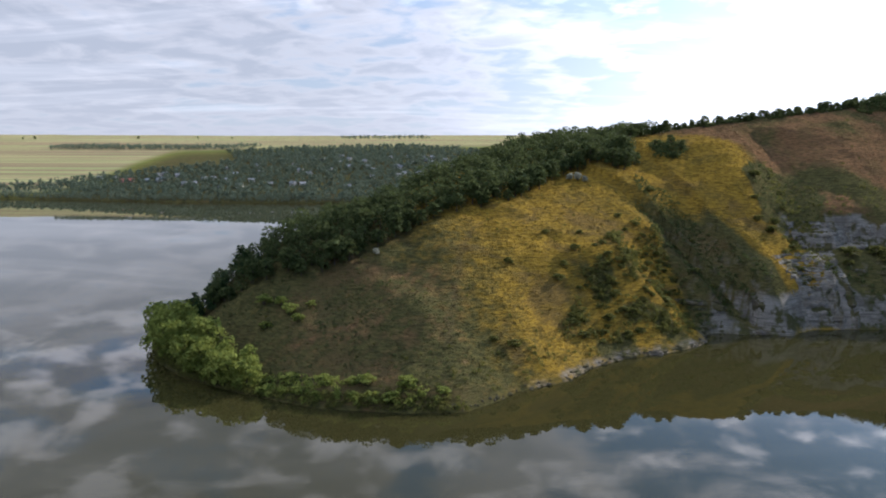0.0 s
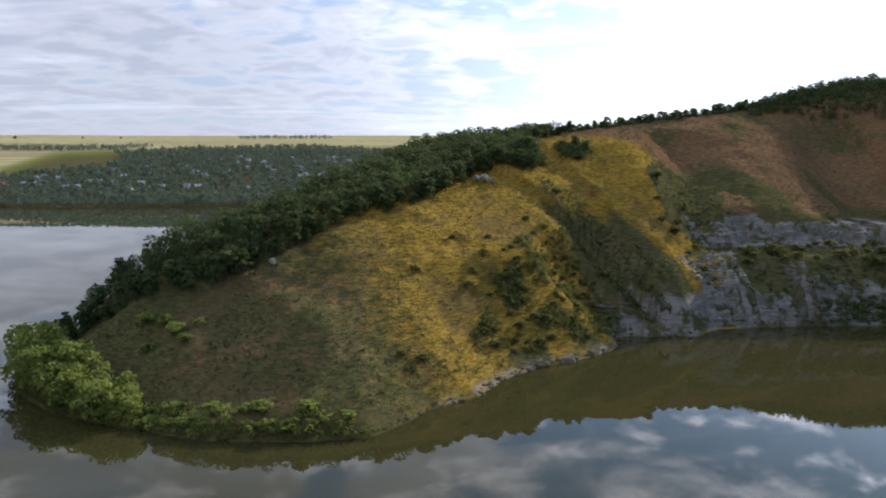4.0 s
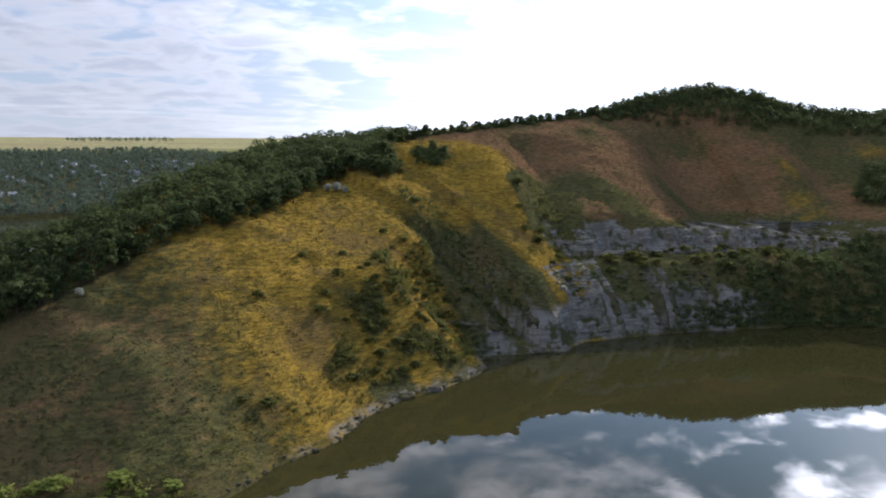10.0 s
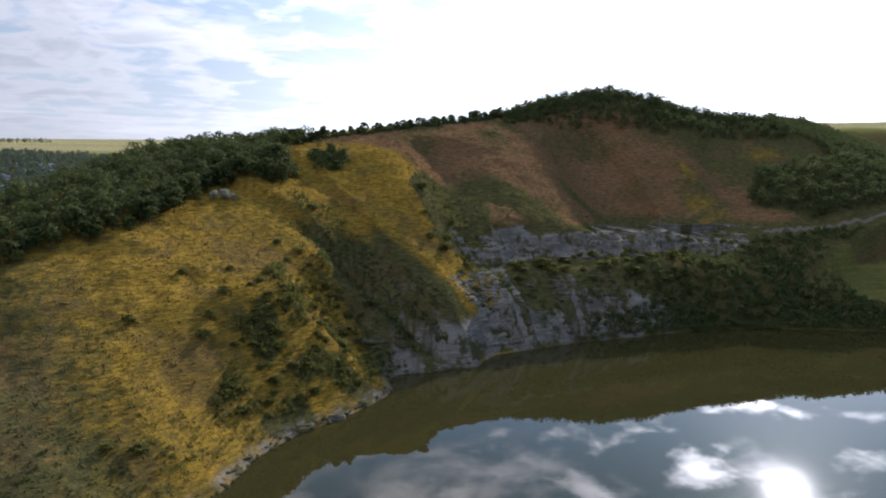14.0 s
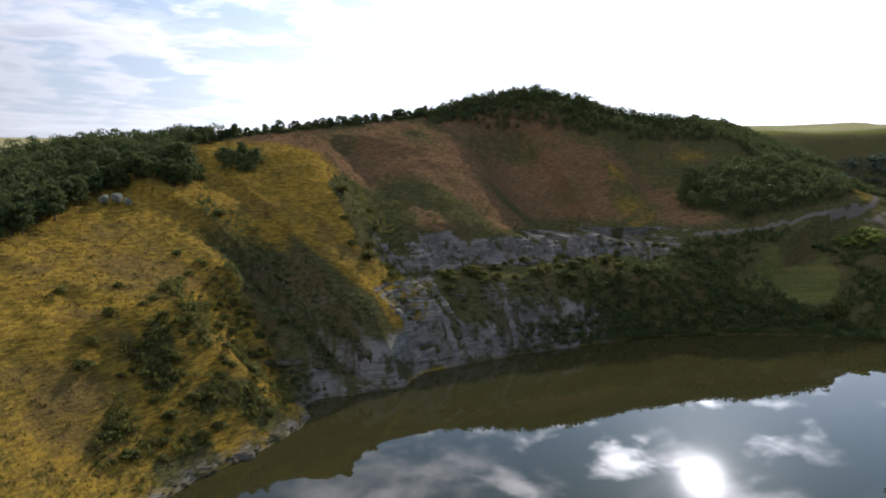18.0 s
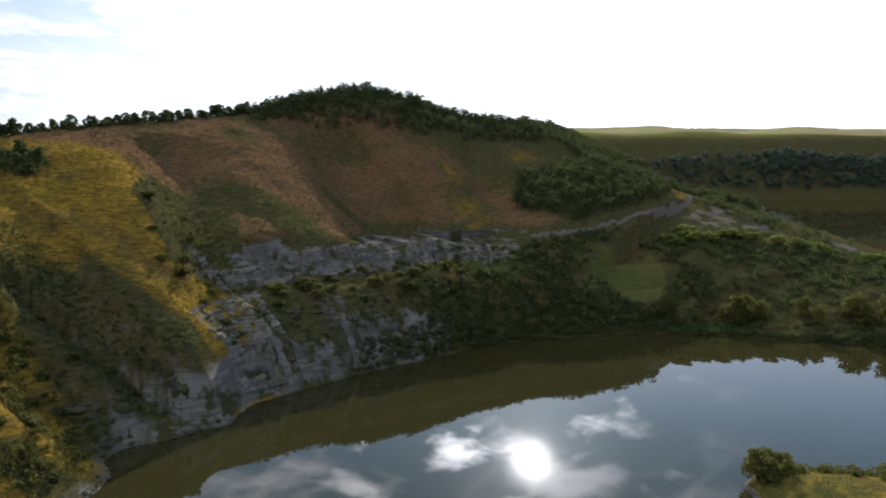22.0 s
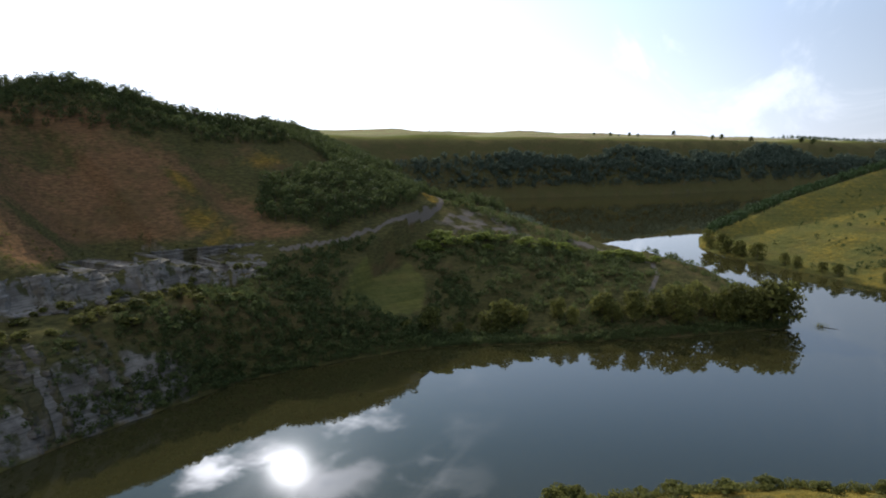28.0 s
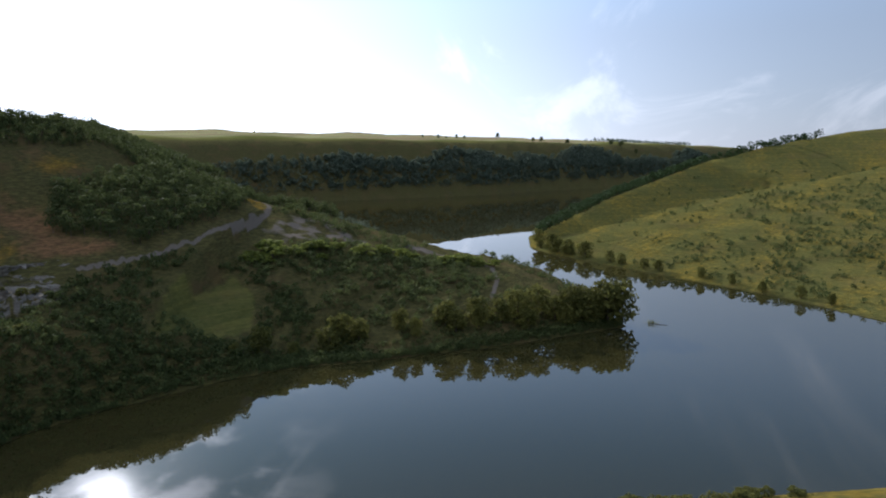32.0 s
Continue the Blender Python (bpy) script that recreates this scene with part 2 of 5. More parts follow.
# crests: x, y, height
CREST = [(-99, 262, 6), (-82, 276, 24), (-63, 292, 39), (-22, 340, 57), (38, 405, 72), (100, 430, 78), (165, 428, 87), (262, 462, 99),
         (315, 474, 114), (352, 466, 120), (385, 428, 110), (440, 405, 99), (510, 425, 97), (650, 520, 100), (900, 640, 108)]
SPUR = [(141, 275, 3), (143, 286, 15), (131, 308, 34), (119, 338, 48), (108, 372, 60), (100, 425, 73)]
ACROSS = [(702, 146, 3), (749, 138, 11), (816, 66, 42), (958, -41, 73), (975, -112, 90), (1000, -180, 102), (1010, -255, 112), (1250, -400, 118)]
NOSE = [(-22, 340, 47), (-8, 285, 31), (0, 240, 20), (4, 208, 10)]
SPIT = [(412, 98, 3), (424, 122, 8.5), (438, 155, 18), (456, 192, 24.5), (466, 235, 35), (472, 288, 49), (452, 345, 68), (470, 420, 92)]
GULLIES = [([(150, 279), (158, 306), (162, 342), (170, 388)], 6, 12), ([(172, 340), (178, 375), (186, 402), (194, 420)], 9, 15),
           ([(250, 338), (275, 385), (300, 425), (318, 448)], 9, 22), ([(345, 352), (366, 385), (372, 400)], 6, 13),
           ([(575, 190), (590, 260), (610, 330), (660, 400)], 20, 38)]

HOLLOWS = [(-30, 246, 26, 22, 6.5), (122, 352, 24, 26, 9.5), (66, 300, 26, 26, 3.0), (392, 410, 30, 26, 6.0)]

TERRACES = [(338, 374, 12, 18, 0.95), (320, 345, 19, 20, 0.95), (397, 368, 26, 15, 0.95), (120, 360, 30, 40, 0.35)]


def bumpy(x, y, size, amount, seed=0.0):
    """A smooth uneven field of crossed waves, from seeded phases."""
    rng = np.random.RandomState(int(seed) + 7)
    out = np.zeros(x.shape)
    for _ in range(14):
        a, k = rng.uniform(0, 6.283), rng.uniform(0.6, 1.9) * 6.283 / size
        out += np.sin(k * (math.cos(a) * x + math.sin(a) * y) + rng.uniform(0, 6.283)) / 3.7
    return out * amount


def height(x, y):
    x, y = np.asarray(x, float), np.asarray(y, float)
    shape = x.shape
    x, y = x.ravel(), y.ravel()
    d, _ = polyline_distance(x, y, MAINLAND, True)
    d = np.where(inside(x, y, MAINLAND), d, -d)

    def tent(crest, a, b):
        r, s = polyline_distance(x, y, crest)
        return np.interp(s, range(len(crest)), [c[2] for c in crest]) - a * r - b * r * r
    east = smooth(x, 125, 200)
    r, s = polyline_distance(x, y, CREST)
    round_top = 0.08 * r + 0.0013 * r * r
    steep_top = (0.30 + 0.2 * smooth(x, 240, 300)) * np.minimum(r, 28) + (0.47 + 0.2 * smooth(x, 240, 300)) * np.clip(r - 28, 0, 82) + 0.40 * np.maximum(r - 110, 0)
    hill = np.interp(s, range(len(CREST)), [c[2] for c in CREST]) - round_top * (1 - east) - steep_top * east
    # the cove's ravine cuts the hill off from the spur
    ravine = np.interp(y, [262, 298, 322, 345, 385], [101, 93, 88, 89, 97])
    hill = hill - 23 * smooth(x - ravine, -10, 24) * smooth(-y, -352, -296) * (1 - smooth(x, 150, 185)) * smooth(y, 235, 262)
    spur_side = np.interp(y, [275, 286, 308, 338, 372, 425], [141, 143, 131, 119, 108, 100])
    spur = tent(SPUR, 0.62, 0.001) - 0.28 * np.clip(spur_side - x - 2, 0, 22)
    spit = tent(SPIT, 0.03, 0.0016)
    nose = tent(NOSE, 0.0, 0.0040)
    k = 5.0
    top = np.maximum(np.maximum(hill, spur), np.maximum(spit, nose))
    top = top + k * np.log(np.exp((hill - top) / k) + np.exp((spur - top) / k) + np.exp((spit - top) / k) + np.exp((nose - top) / k)) + 0.5
    # hollows: beside the nose, and in the saddle above the spur
    for cx, cy, wx, wy, deep in HOLLOWS:
        top = top - deep * np.exp(-((x - cx) / wx) ** 2 - ((y - cy) / wy) ** 2)
    for line, deep, wide in GULLIES:
        r, s = polyline_distance(x, y, line)
        top = top - deep * np.exp(-(r / wide) ** 2) * smooth(len(line) - 1 - s, 0.0, 0.8)
    # narrow grass terraces trodden along the contours
    tread = 0.45 * smooth(x, 150, 180) * smooth(-x, -262, -235) * smooth(y, 340, 356) * smooth(-y, -450, -430)
    for cx, cy, wx, wy, much in TERRACES:
        tread = np.maximum(tread, much * np.exp(-(((x - cx) / wx) ** 2 + ((y - cy) / wy) ** 2) ** 2))
    top = top + tread * 0.48 * np.sin(top * 2.09 + bumpy(x, y, 26, 1.1, 93))
    # the plateau behind, which rises slowly away from the water
    far = np.interp(d, [0, 4, 12, 40, 150, 300, 600, 1200, 3000], [0, 12, 28, 58, 122, 136, 152, 186, 235]) + bumpy(x, y, 420, 5.0, 71) * smooth(d, 60, 300)
    village = np.interp(d, [0, 15, 120, 350, 700, 1200, 2600, 4500], [0, 4, 16, 52, 92, 112, 162, 195])
    v = smooth(y, 760, 960) * smooth(-x, -1400, -700)
    plateau = far * (1 - v) + village * v
    outer = np.maximum(smooth(x, 760, 1100), smooth(y, 640, 820))
    top = np.where(outer > 0, np.maximum(top, plateau * outer), top)
    # quarried cliff: lower face, bench, upper face, track
    cliff = smooth(x, 146, 162) * smooth(-x, -330, -255) * smooth(y, 240, 262) * smooth(-y, -440, -400)
    wob = bumpy(x, y, 40, 2.5, 3)
    tier = np.interp(d + wob, [0, 3, 8, 15, 22, 41, 45, 48, 54], [0, 6, 13, 20, 25.5, 28.5, 35, 38.5, 41])
    keep = smooth(d, 46, 56)
    top = top * (1 - cliff) + (tier * (1 - keep) + np.maximum(top, 20) * keep) * cliff
    # banks
    soft = 0.5 + 0.5 * smooth(-x, 35, 65) * smooth(y, 262, 280) - 0.2 * smooth(x, 330, 350) * smooth(-x, -480, -430) + 0.16 * smooth(x, 30, 60) * smooth(-x, -320, -290) + 0.9 * smooth(x, 96, 108) * smooth(-x, -300, -270)
    soft = soft + 0.5 * outer
    bank = np.maximum(d, 0) * soft + 0.35 * smooth(d, 0, 2)
    slope_up = bank + 0.012 * np.maximum(d, 0) ** 2
    k = 0.5 + 15.0 * smooth(-x, -50, 0) * smooth(d, 2, 20)
    land = np.minimum(top, slope_up) - np.maximum(k - np.abs(top - slope_up), 0) ** 2 / (4 * k)
    land = land + bumpy(x, y, 28, 0.55, 1) * smooth(d, 4, 25) + bumpy(x, y, 13, 0.25, 6) * smooth(d, 3, 15) + bumpy(x, y, 7.0, 0.36, 2) * smooth(d, 2, 10)
    z = np.where(d > 0, np.maximum(land, 0.1 * smooth(d, 0, 1) + 0.2 * np.minimum(d, 1.0)), np.maximum(d * 0.5, -8))
    # the grassy hill across the inlet
    e, _ = polyline_distance(x, y, RIGHT_HILL, True)
    e = np.where(inside(x, y, RIGHT_HILL), e, -e)
    rise = np.interp(e, [0, 4, 60, 150, 260, 400, 700], [0, 1.5, 12, 32, 55, 85, 118]) + bumpy(x, y, 60, 1.0, 5) * smooth(e, 10, 60)
    rise = np.minimum(np.maximum(rise, tent(ACROSS, 0.36, 0.0)), e * 1.0 + 0.4)
    rise = rise + (0.34 + 0.16 * bumpy(x, y, 50, 1.0, 92)) * np.sin((0.82 * x + 0.57 * y) / 1.7 + bumpy(x, y, 70, 2.5, 91) + 0.05 * e) * smooth(e, 8, 20) * smooth(-e, -95, -60) * smooth(x, 595, 625) * smooth(-x, -780, -720)
    z = np.where(e > 0, rise, np.maximum(z, np.maximum(e * 0.5, -8)))
    g, _ = polyline_distance(x, y, NEAR_BANK, True)
    g = np.where(inside(x, y, NEAR_BANK), g, -g)
    z = np.where(g > 0, np.interp(g, [0, 2, 12, 60], [0, 1.2, 4.0, 7.0]), z)
    q = inside(x, y, SOUTH_BANK)
    if q.any():
        u, _ = polyline_distance(x, y, SOUTH_BANK, True)
        z = np.where(q, np.interp(u, [0, 60, 300, 900], [0, 15, 80, 110]), z)
    return z.reshape(shape)


def steps(lo, hi, step, start, end, grow):
    out = list(np.arange(lo, hi + 0.1, step))
    s, v = step, hi
    while v < end:
        s *= grow
        v += s
        out.append(v)
    s, v, pre = step, lo, []
    while v > start:
        s *= grow
        v -= s
        pre.append(v)
    return np.array(pre[::-1] + out)


TRACK = [(322, 304), (347, 290), (374, 284), (416, 282), (450, 284), (470, 290), (477, 298), (472, 312)]
SPIT_PATH = [(458, 190), (456, 172), (452, 161), (431, 156), (405, 156)]
FOOTPATH = [(1, 211), (3, 227), (5, 245), (6, 259), (10, 276), (16, 290)]

MEADOW = [(342, 276), (376, 268), (366, 254), (346, 247), (328, 252), (309, 268)]
GREEN_GULLY = [(144, 347), (156, 366), (168, 376), (186, 366), (186, 346), (176, 332), (158, 326), (143, 318), (146, 335)]
QUARRY_FLOOR = [(424, 280), (455, 279), (492, 270), (478, 252), (464, 240), (452, 216), (440, 236), (418, 262)]


def ground_zones(x, y, z, slope):
    """What covers the ground: red grass, dry grass, rock; ploughland, bare earth, trodden earth."""
    zone, layer = np.zeros((len(x), 4)), np.zeros((len(x), 4))
    d, _ = polyline_distance(x, y, MAINLAND, True)
    land = inside(x, y, MAINLAND)
    d = np.where(land, d, -d)
    patch = bumpy(x, y, 70, 0.5, 11)
    # dry cover thins westward: olive growth, plus that slope's shade painted in
    dry = (0.14 + 0.86 * smooth(x + 0.55 * (y - 230), -24, 60)) * smooth(-x, -172, -150) * (0.86 + 0.22 * patch)
    # ravine side: dark scrub ground, with part of its shade painted in
    shade = np.interp(y, [262, 298, 322, 345, 385], [101, 93, 88, 89, 97])
    spur_x = np.interp(y, [275, 286, 308, 338, 372, 425], [141, 143, 131, 119, 108, 100])
    dry = dry * (1 - 0.95 * smooth(x - shade, -2, 5) * smooth(spur_x - x, 1, 6) * smooth(-y, -338, -312))
    ravine = smooth(x - shade, 0, 6) * smooth(spur_x - x, 2, 7) * smooth(-y, -338, -312) * smooth(y, 262, 270)
    dry = dry * smooth(-y, -560, -470)
    right, bank = inside(x, y, RIGHT_HILL), inside(x, y, NEAR_BANK)
    dry = np.where(right, 0.34 + 0.22 * patch, dry)
    dry = np.where(bank, 0.55 + 0.2 * patch, dry)
    # the red spot round (400, 370) paints a sunlit patch into the cover
    red = smooth(x + 0.7 * (y - 400), 112, 165) * smooth(z, 37, 44) * np.maximum(smooth(-x, -372, -335), np.exp(-(((x - 400) / 22) ** 2 + ((y - 370) / 13) ** 2))) * (y < 560) * (0.72 + 0.55 * bumpy(x, y, 60, 0.7, 12))
    red = red * (1 - 0.8 * smooth(z, 98, 108))
    spur, _ = polyline_distance(x, y, SPUR)
    red = red * np.maximum(smooth(spur, 14, 34), smooth(y, 372, 400))
    # yellow grass patches; those below x 430 paint in sunlit ground instead
    for cx, cy, rx, ry in ((457, 291, 8, 6), (484, 282, 11, 6), (471, 300, 7, 9), (338, 374, 7, 16), (322, 350, 16, 13), (318, 334, 13, 6), (398, 369, 20, 9)):
        dry = np.maximum(dry, (0.8 if cx > 430 else 0.62) * np.exp(-(((x - cx) / rx) ** 2 + ((y - cy) / ry) ** 2)))
        red = red * (1 - 0.7 * np.exp(-(((x - cx) / rx) ** 2 + ((y - cy) / ry) ** 2)))
    red = red + (0.34 + 0.12 * bumpy(x, y, 30, 0.8, 14)) * smooth(-x, -25, 5) * smooth(x, -70, -40) * smooth(-y, -300, -250) * land
    rock = smooth(slope, 0.85, 1.5) * (smooth(x, 150, 158) + 0.8 * smooth(x, 104, 110) * smooth(-z, -20, -9)) * smooth(-z, -46, -40) * np.where(z < 27, smooth(-x, -250, -205), smooth(-x, -310, -285)) * (y < 420)
    rock = np.maximum(rock, smooth(x, 8, 40) * smooth(-x, -150, -140) * smooth(-d, -5, -1.5) * (d > -2) * 0.5 * (y < 300))
    foot = smooth(x, 38, 60) * smooth(-x, -104, -96) * smooth(-y - 0.25 * x, -312, -285) * smooth(bumpy(x, y, 20, 1.0, 81), -0.3, 0.5) * land
    dry = dry * (1 - 0.75 * foot)
    red = np.maximum(red * (1 - ravine), 0.10 * ravine)
    rock = np.maximum(rock, 0.22 * ravine)
    # the mown meadow above the spit's shore
    mown = inside(x, y, MEADOW)
    red, dry = np.where(mown, 0.0, red), np.where(mown, 0.0, dry)
    # dark green gully between the spur and the red slope
    gully = inside(x, y, GREEN_GULLY)
    red, dry = np.where(gully, 0.12 * red, red), np.where(gully, 0.2 * dry, dry)
    zone[:, 0], zone[:, 1], zone[:, 2], zone[:, 3] = red, dry, np.clip(rock, 0, 1), 1
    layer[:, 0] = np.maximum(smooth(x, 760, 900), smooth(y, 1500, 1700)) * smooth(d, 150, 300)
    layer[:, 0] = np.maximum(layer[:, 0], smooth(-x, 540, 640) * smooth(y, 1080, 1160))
    layer[:, 0] = np.where(right, 0.26, np.where(mown, 0.30, np.where(bank, 0.20, layer[:, 0])))
    for line, wide, soft in ((TRACK, 0.7, 1.2), (SPIT_PATH, 0.6, 1.2)):
        r, _ = polyline_distance(x, y, line)
        layer[:, 1] = np.maximum(layer[:, 1], 0.95 * (1 - smooth(r, wide, wide + soft)))
    layer[:, 1] = np.maximum(layer[:, 1], 0.9 * np.exp(-(((x - 463) / 9) ** 2 + ((y - 200) / 14) ** 2)))
    pit, _ = polyline_distance(x, y, QUARRY_FLOOR, True)
    layer[:, 1] = np.maximum(layer[:, 1], np.where(inside(x, y, QUARRY_FLOOR), 0.16 + 0.3 * smooth(pit, 0, 6) + 0.25 * bumpy(x, y, 14, 1.0, 15), 0))
    r, _ = polyline_distance(x, y, FOOTPATH)
    layer[:, 2] = 1 - smooth(r, 0.3, 1.6)
    layer[:, 3] = 1
    return zone, layer


def make_ground():
    xs = steps(-116, 720, 2.0, -5200, 5200, 1.05)
    ys = steps(30, 440, 2.0, -5200, 5200, 1.04)
    X, Y = np.meshgrid(xs, ys)
    Z = height(X, Y)
    nx, ny = len(xs), len(ys)
    co = np.stack([X.ravel(), Y.ravel(), Z.ravel()], 1)
    i = np.arange(nx * ny).reshape(ny, nx)
    quads = np.stack([i[:-1, :-1], i[:-1, 1:], i[1:, 1:], i[1:, :-1]], -1).reshape(-1, 4)
    me = bpy.data.meshes.new("ground")
    me.vertices.add(len(co))
    me.vertices.foreach_set("co", co.ravel())
    me.loops.add(quads.size)
    me.loops.foreach_set("vertex_index", quads.ravel())
    me.polygons.add(len(quads))
    me.polygons.foreach_set("loop_start", np.arange(0, quads.size, 4))
    me.polygons.foreach_set("use_smooth", np.ones(len(quads), bool))
    me.update()
    x, y, z = co.T
    gy, gx = np.gradient(Z, ys, xs)
    slope = np.hypot(gx, gy).ravel()
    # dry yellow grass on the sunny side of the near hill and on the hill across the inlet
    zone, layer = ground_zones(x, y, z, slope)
    for name, val in (("zone", zone), ("layer", layer)):
        at = me.attributes.new(name, "FLOAT_COLOR", "POINT")
        at.data.foreach_set("color", val.astype(np.float32).ravel())
    me.materials.append(GROUND)
    return tagged(new("ground", me), "rolling banks of dry grass, meadow and bare rock above a reservoir", "ground", kind="structure")


make_ground()


def make_water():
    me = bpy.data.meshes.new("water")
    me.from_pydata([(-5100, -5100, 0), (5100, -5100, 0), (5100, 5100, 0), (-5100, 5100, 0)], [], [(0, 1, 2, 3)])
    me.materials.append(WATER)
    tagged(new("water", me), "calm dark green reservoir water mirroring hills and sky", "water", kind="structure")


make_water()


# ---- rock ----
def limestone(name, dark, light, growth):
    m, n, bsdf = material(name, 1.0, 0.05)
    co = n.add("TexCoord").outputs["Object"]
    a, b = n.noise(co, 0.25, 5.0, 0.65), n.noise(co, 2.2, 4.0, 0.7)
    lay = n.noise(n.scaled(co, 0.25, 0.25, 4.0), 0.8, 4.0, 0.6)
    col = n.mix(n.ramp(a, 0.35, 0.65), dark, light)
    col = n.mix(n.math("MULTIPLY", n.ramp(lay, 0.45, 0.62), 0.40), col, (0.13, 0.105, 0.075))
    streak = n.noise(n.scaled(co, 1.0, 1.0, 0.14), 0.45, 4.0, 0.6)
    col = n.mix(n.math("MULTIPLY", n.ramp(streak, 0.50, 0.66), 0.65), col, (0.12, 0.10, 0.065))
    col = n.mix(n.math("MULTIPLY", n.ramp(b, 0.5, 0.7), 0.5), col, (0.10, 0.09, 0.06))
    col = n.mix(n.ramp(n.noise(n.scaled(co, 1.0, 1.0, 0.5), 0.10, 5.0, 0.65), growth, growth + 0.10), col, (0.070, 0.064, 0.032))
    n.link(col, bsdf.inputs["Base Color"])
    bump(n, bsdf, n.math("ADD", b, lay), 0.8, 0.4)
    return m


LIMESTONE = limestone("weathered_limestone", (0.056, 0.050, 0.042), (0.125, 0.115, 0.100), 0.42)
PALE_LIMESTONE = limestone("quarried_limestone", (0.105, 0.098, 0.086), (0.200, 0.190, 0.170), 0.52)


def resample(pts, step):
    p = np.array(pts, float)
    seg = np.hypot(*np.diff(p, axis=0).T)
    s = np.concatenate([[0], np.cumsum(seg)])
    t = np.arange(0, s[-1], step)
    return np.stack([np.interp(t, s, p[:, 0]), np.interp(t, s, p[:, 1])], 1)


def cliff_face(label, line, low, high, layer, seed, reach, hide=0.0, mat=LIMESTONE, gap=1.0):
    """Ledges of bedded rock along a line, set into the hillside."""
    rng = np.random.RandomState(seed)
    p = resample(line, 1.1)
    kernel = np.ones(9) / 9
    sm = np.stack([np.convolve(np.pad(p[:, k], 4, mode="edge"), kernel, "valid") for k in (0, 1)], 1)
    tan = np.gradient(sm, axis=0)
    tan /= np.linalg.norm(tan, axis=1)[:, None]
    nor = np.stack([-tan[:, 1], tan[:, 0]], 1)
    t = np.linspace(-2, reach, int((reach + 2) / 0.4))
    X, Y = p[:, None, 0] + nor[:, None, 0] * t, p[:, None, 1] + nor[:, None, 1] * t
    H = height(X, Y)
    rows, z = [], low
    gaps = bumpy(p[:, 0], p[:, 1], 26, 1.0, seed)
    along = np.arange(len(p)) * 1.1
    total = along[-1]
    taper = 3.0 * (1 - smooth(along, 0, min(9, total / 4))) + 3.0 * smooth(along, total - min(28, total / 4), total)
    buttress = bumpy(p[:, 0], p[:, 1], 9, 0.9, seed + 5)
    joint = (rng.uniform(0, 1, len(p)) < 0.10) * rng.uniform(0.3, 1.0, len(p))
    while z < high:
        dz = layer * rng.uniform(0.55, 1.4)
        over = H >= z
        k = np.where(over.any(1), over.argmax(1), len(t) - 1)
        at = t[k]
        rough = np.convolve(rng.normal(0, 1, len(p) + 4), np.ones(5) / 5, "valid") * 0.45
        out = 0.2 + rng.uniform(0, 0.5) + rough + buttress - joint - taper - 2.6 * gap * np.clip(-gaps + hide * smooth(p[:, 0], 175, 215) - 0.2 + bumpy(p[:, 0], p[:, 1] + 9 * z, 15, 0.6, seed + 2), 0, 1)
        out = np.where(over.any(1), out, -3)
        out[:2] = out[-2:] = -3
        q = p + nor * (at - out)[:, None]
        q2 = p + nor * (at - out + 0.2 * dz + rng.normal(0, 0.12, len(p)))[:, None]
        jig = rng.uniform(-0.3, 0.3, len(p)) * dz
        rows += [np.column_stack([q, z + jig]), np.column_stack([q2, z + dz * 0.55 + jig])]
        z += dz
    rows.append(np.column_stack([p + nor * (at + 3.0)[:, None], np.full(len(p), z - 0.8)]))
    co = np.concatenate(rows)
    n = len(p)
    i = np.arange(len(rows) * n).reshape(len(rows), n)
    quads = np.stack([i[:-1, :-1], i[1:, :-1], i[1:, 1:], i[:-1, 1:]], -1).reshape(-1, 4)
    me = bpy.data.meshes.new("cliff")
    me.from_pydata(co.tolist(), [], quads.tolist())
    me.materials.append(mat)
    return tagged(new("cliff", me), label, "cliff", kind="structure")


cliff_face("bedded grey limestone cliff rising from the water", [(168, 281), (182, 281), (195, 280), (229, 276), (252, 273)], 0.2, 25, 1.2, 21, 34, 1.5)
cliff_face("pale broken end of the limestone cliff beside a gully", [(143, 277), (150, 281), (160, 281), (174, 281)], 0.2, 27, 1.4, 26, 36, 0.0, PALE_LIMESTONE, 0.5)
cliff_face("low rocky headland of bedded limestone", [(101, 268), (102, 272), (108, 275), (122, 272), (134, 271)], 0.2, 12, 1.0, 22, 20)
cliff_face("pale quarried limestone face below a grassy slope", [(156, 316), (163, 318), (172, 318), (195, 317), (229, 313), (262, 308), (290, 297), (312, 285)], 28.0, 39.0, 1.3, 23, 30, 0.0, PALE_LIMESTONE, 0.3)
cliff_face("rocky foot of the grassy hill at the waterline", [(38, 213), (50, 229), (62, 238), (80, 246), (94, 255), (100, 262), (101, 268)], 0.1, 1.5, 0.5, 24, 12, 0.9)

cliff_face("long pale rock ledge along the far waterline", [(1292, 716), (1390, 640), (1472, 539), (1600, 395), (1700, 286), (1960, 134)], 0.2, 7.5, 1.6, 25, 14)


def boulder_mesh(seed):
    bm = bmesh.new()
    bmesh.ops.create_icosphere(bm, subdivisions=2, radius=1.0)
    for v in bm.verts:
        k = 1 + 0.35 * noise.noise(v.co * 1.1 + Vector((seed * 7.1, 0, 0))) + 0.12 * noise.noise(v.co * 3.0 + Vector((0, seed * 3.3, 0)))
        v.co = Vector((v.co.x * k, v.co.y * k * 0.85, v.co.z * k * 0.6))
    me = bpy.data.meshes.new("boulder")
    bm.to_mesh(me)
    bm.free()
    me.materials.append(LIMESTONE)
    return me


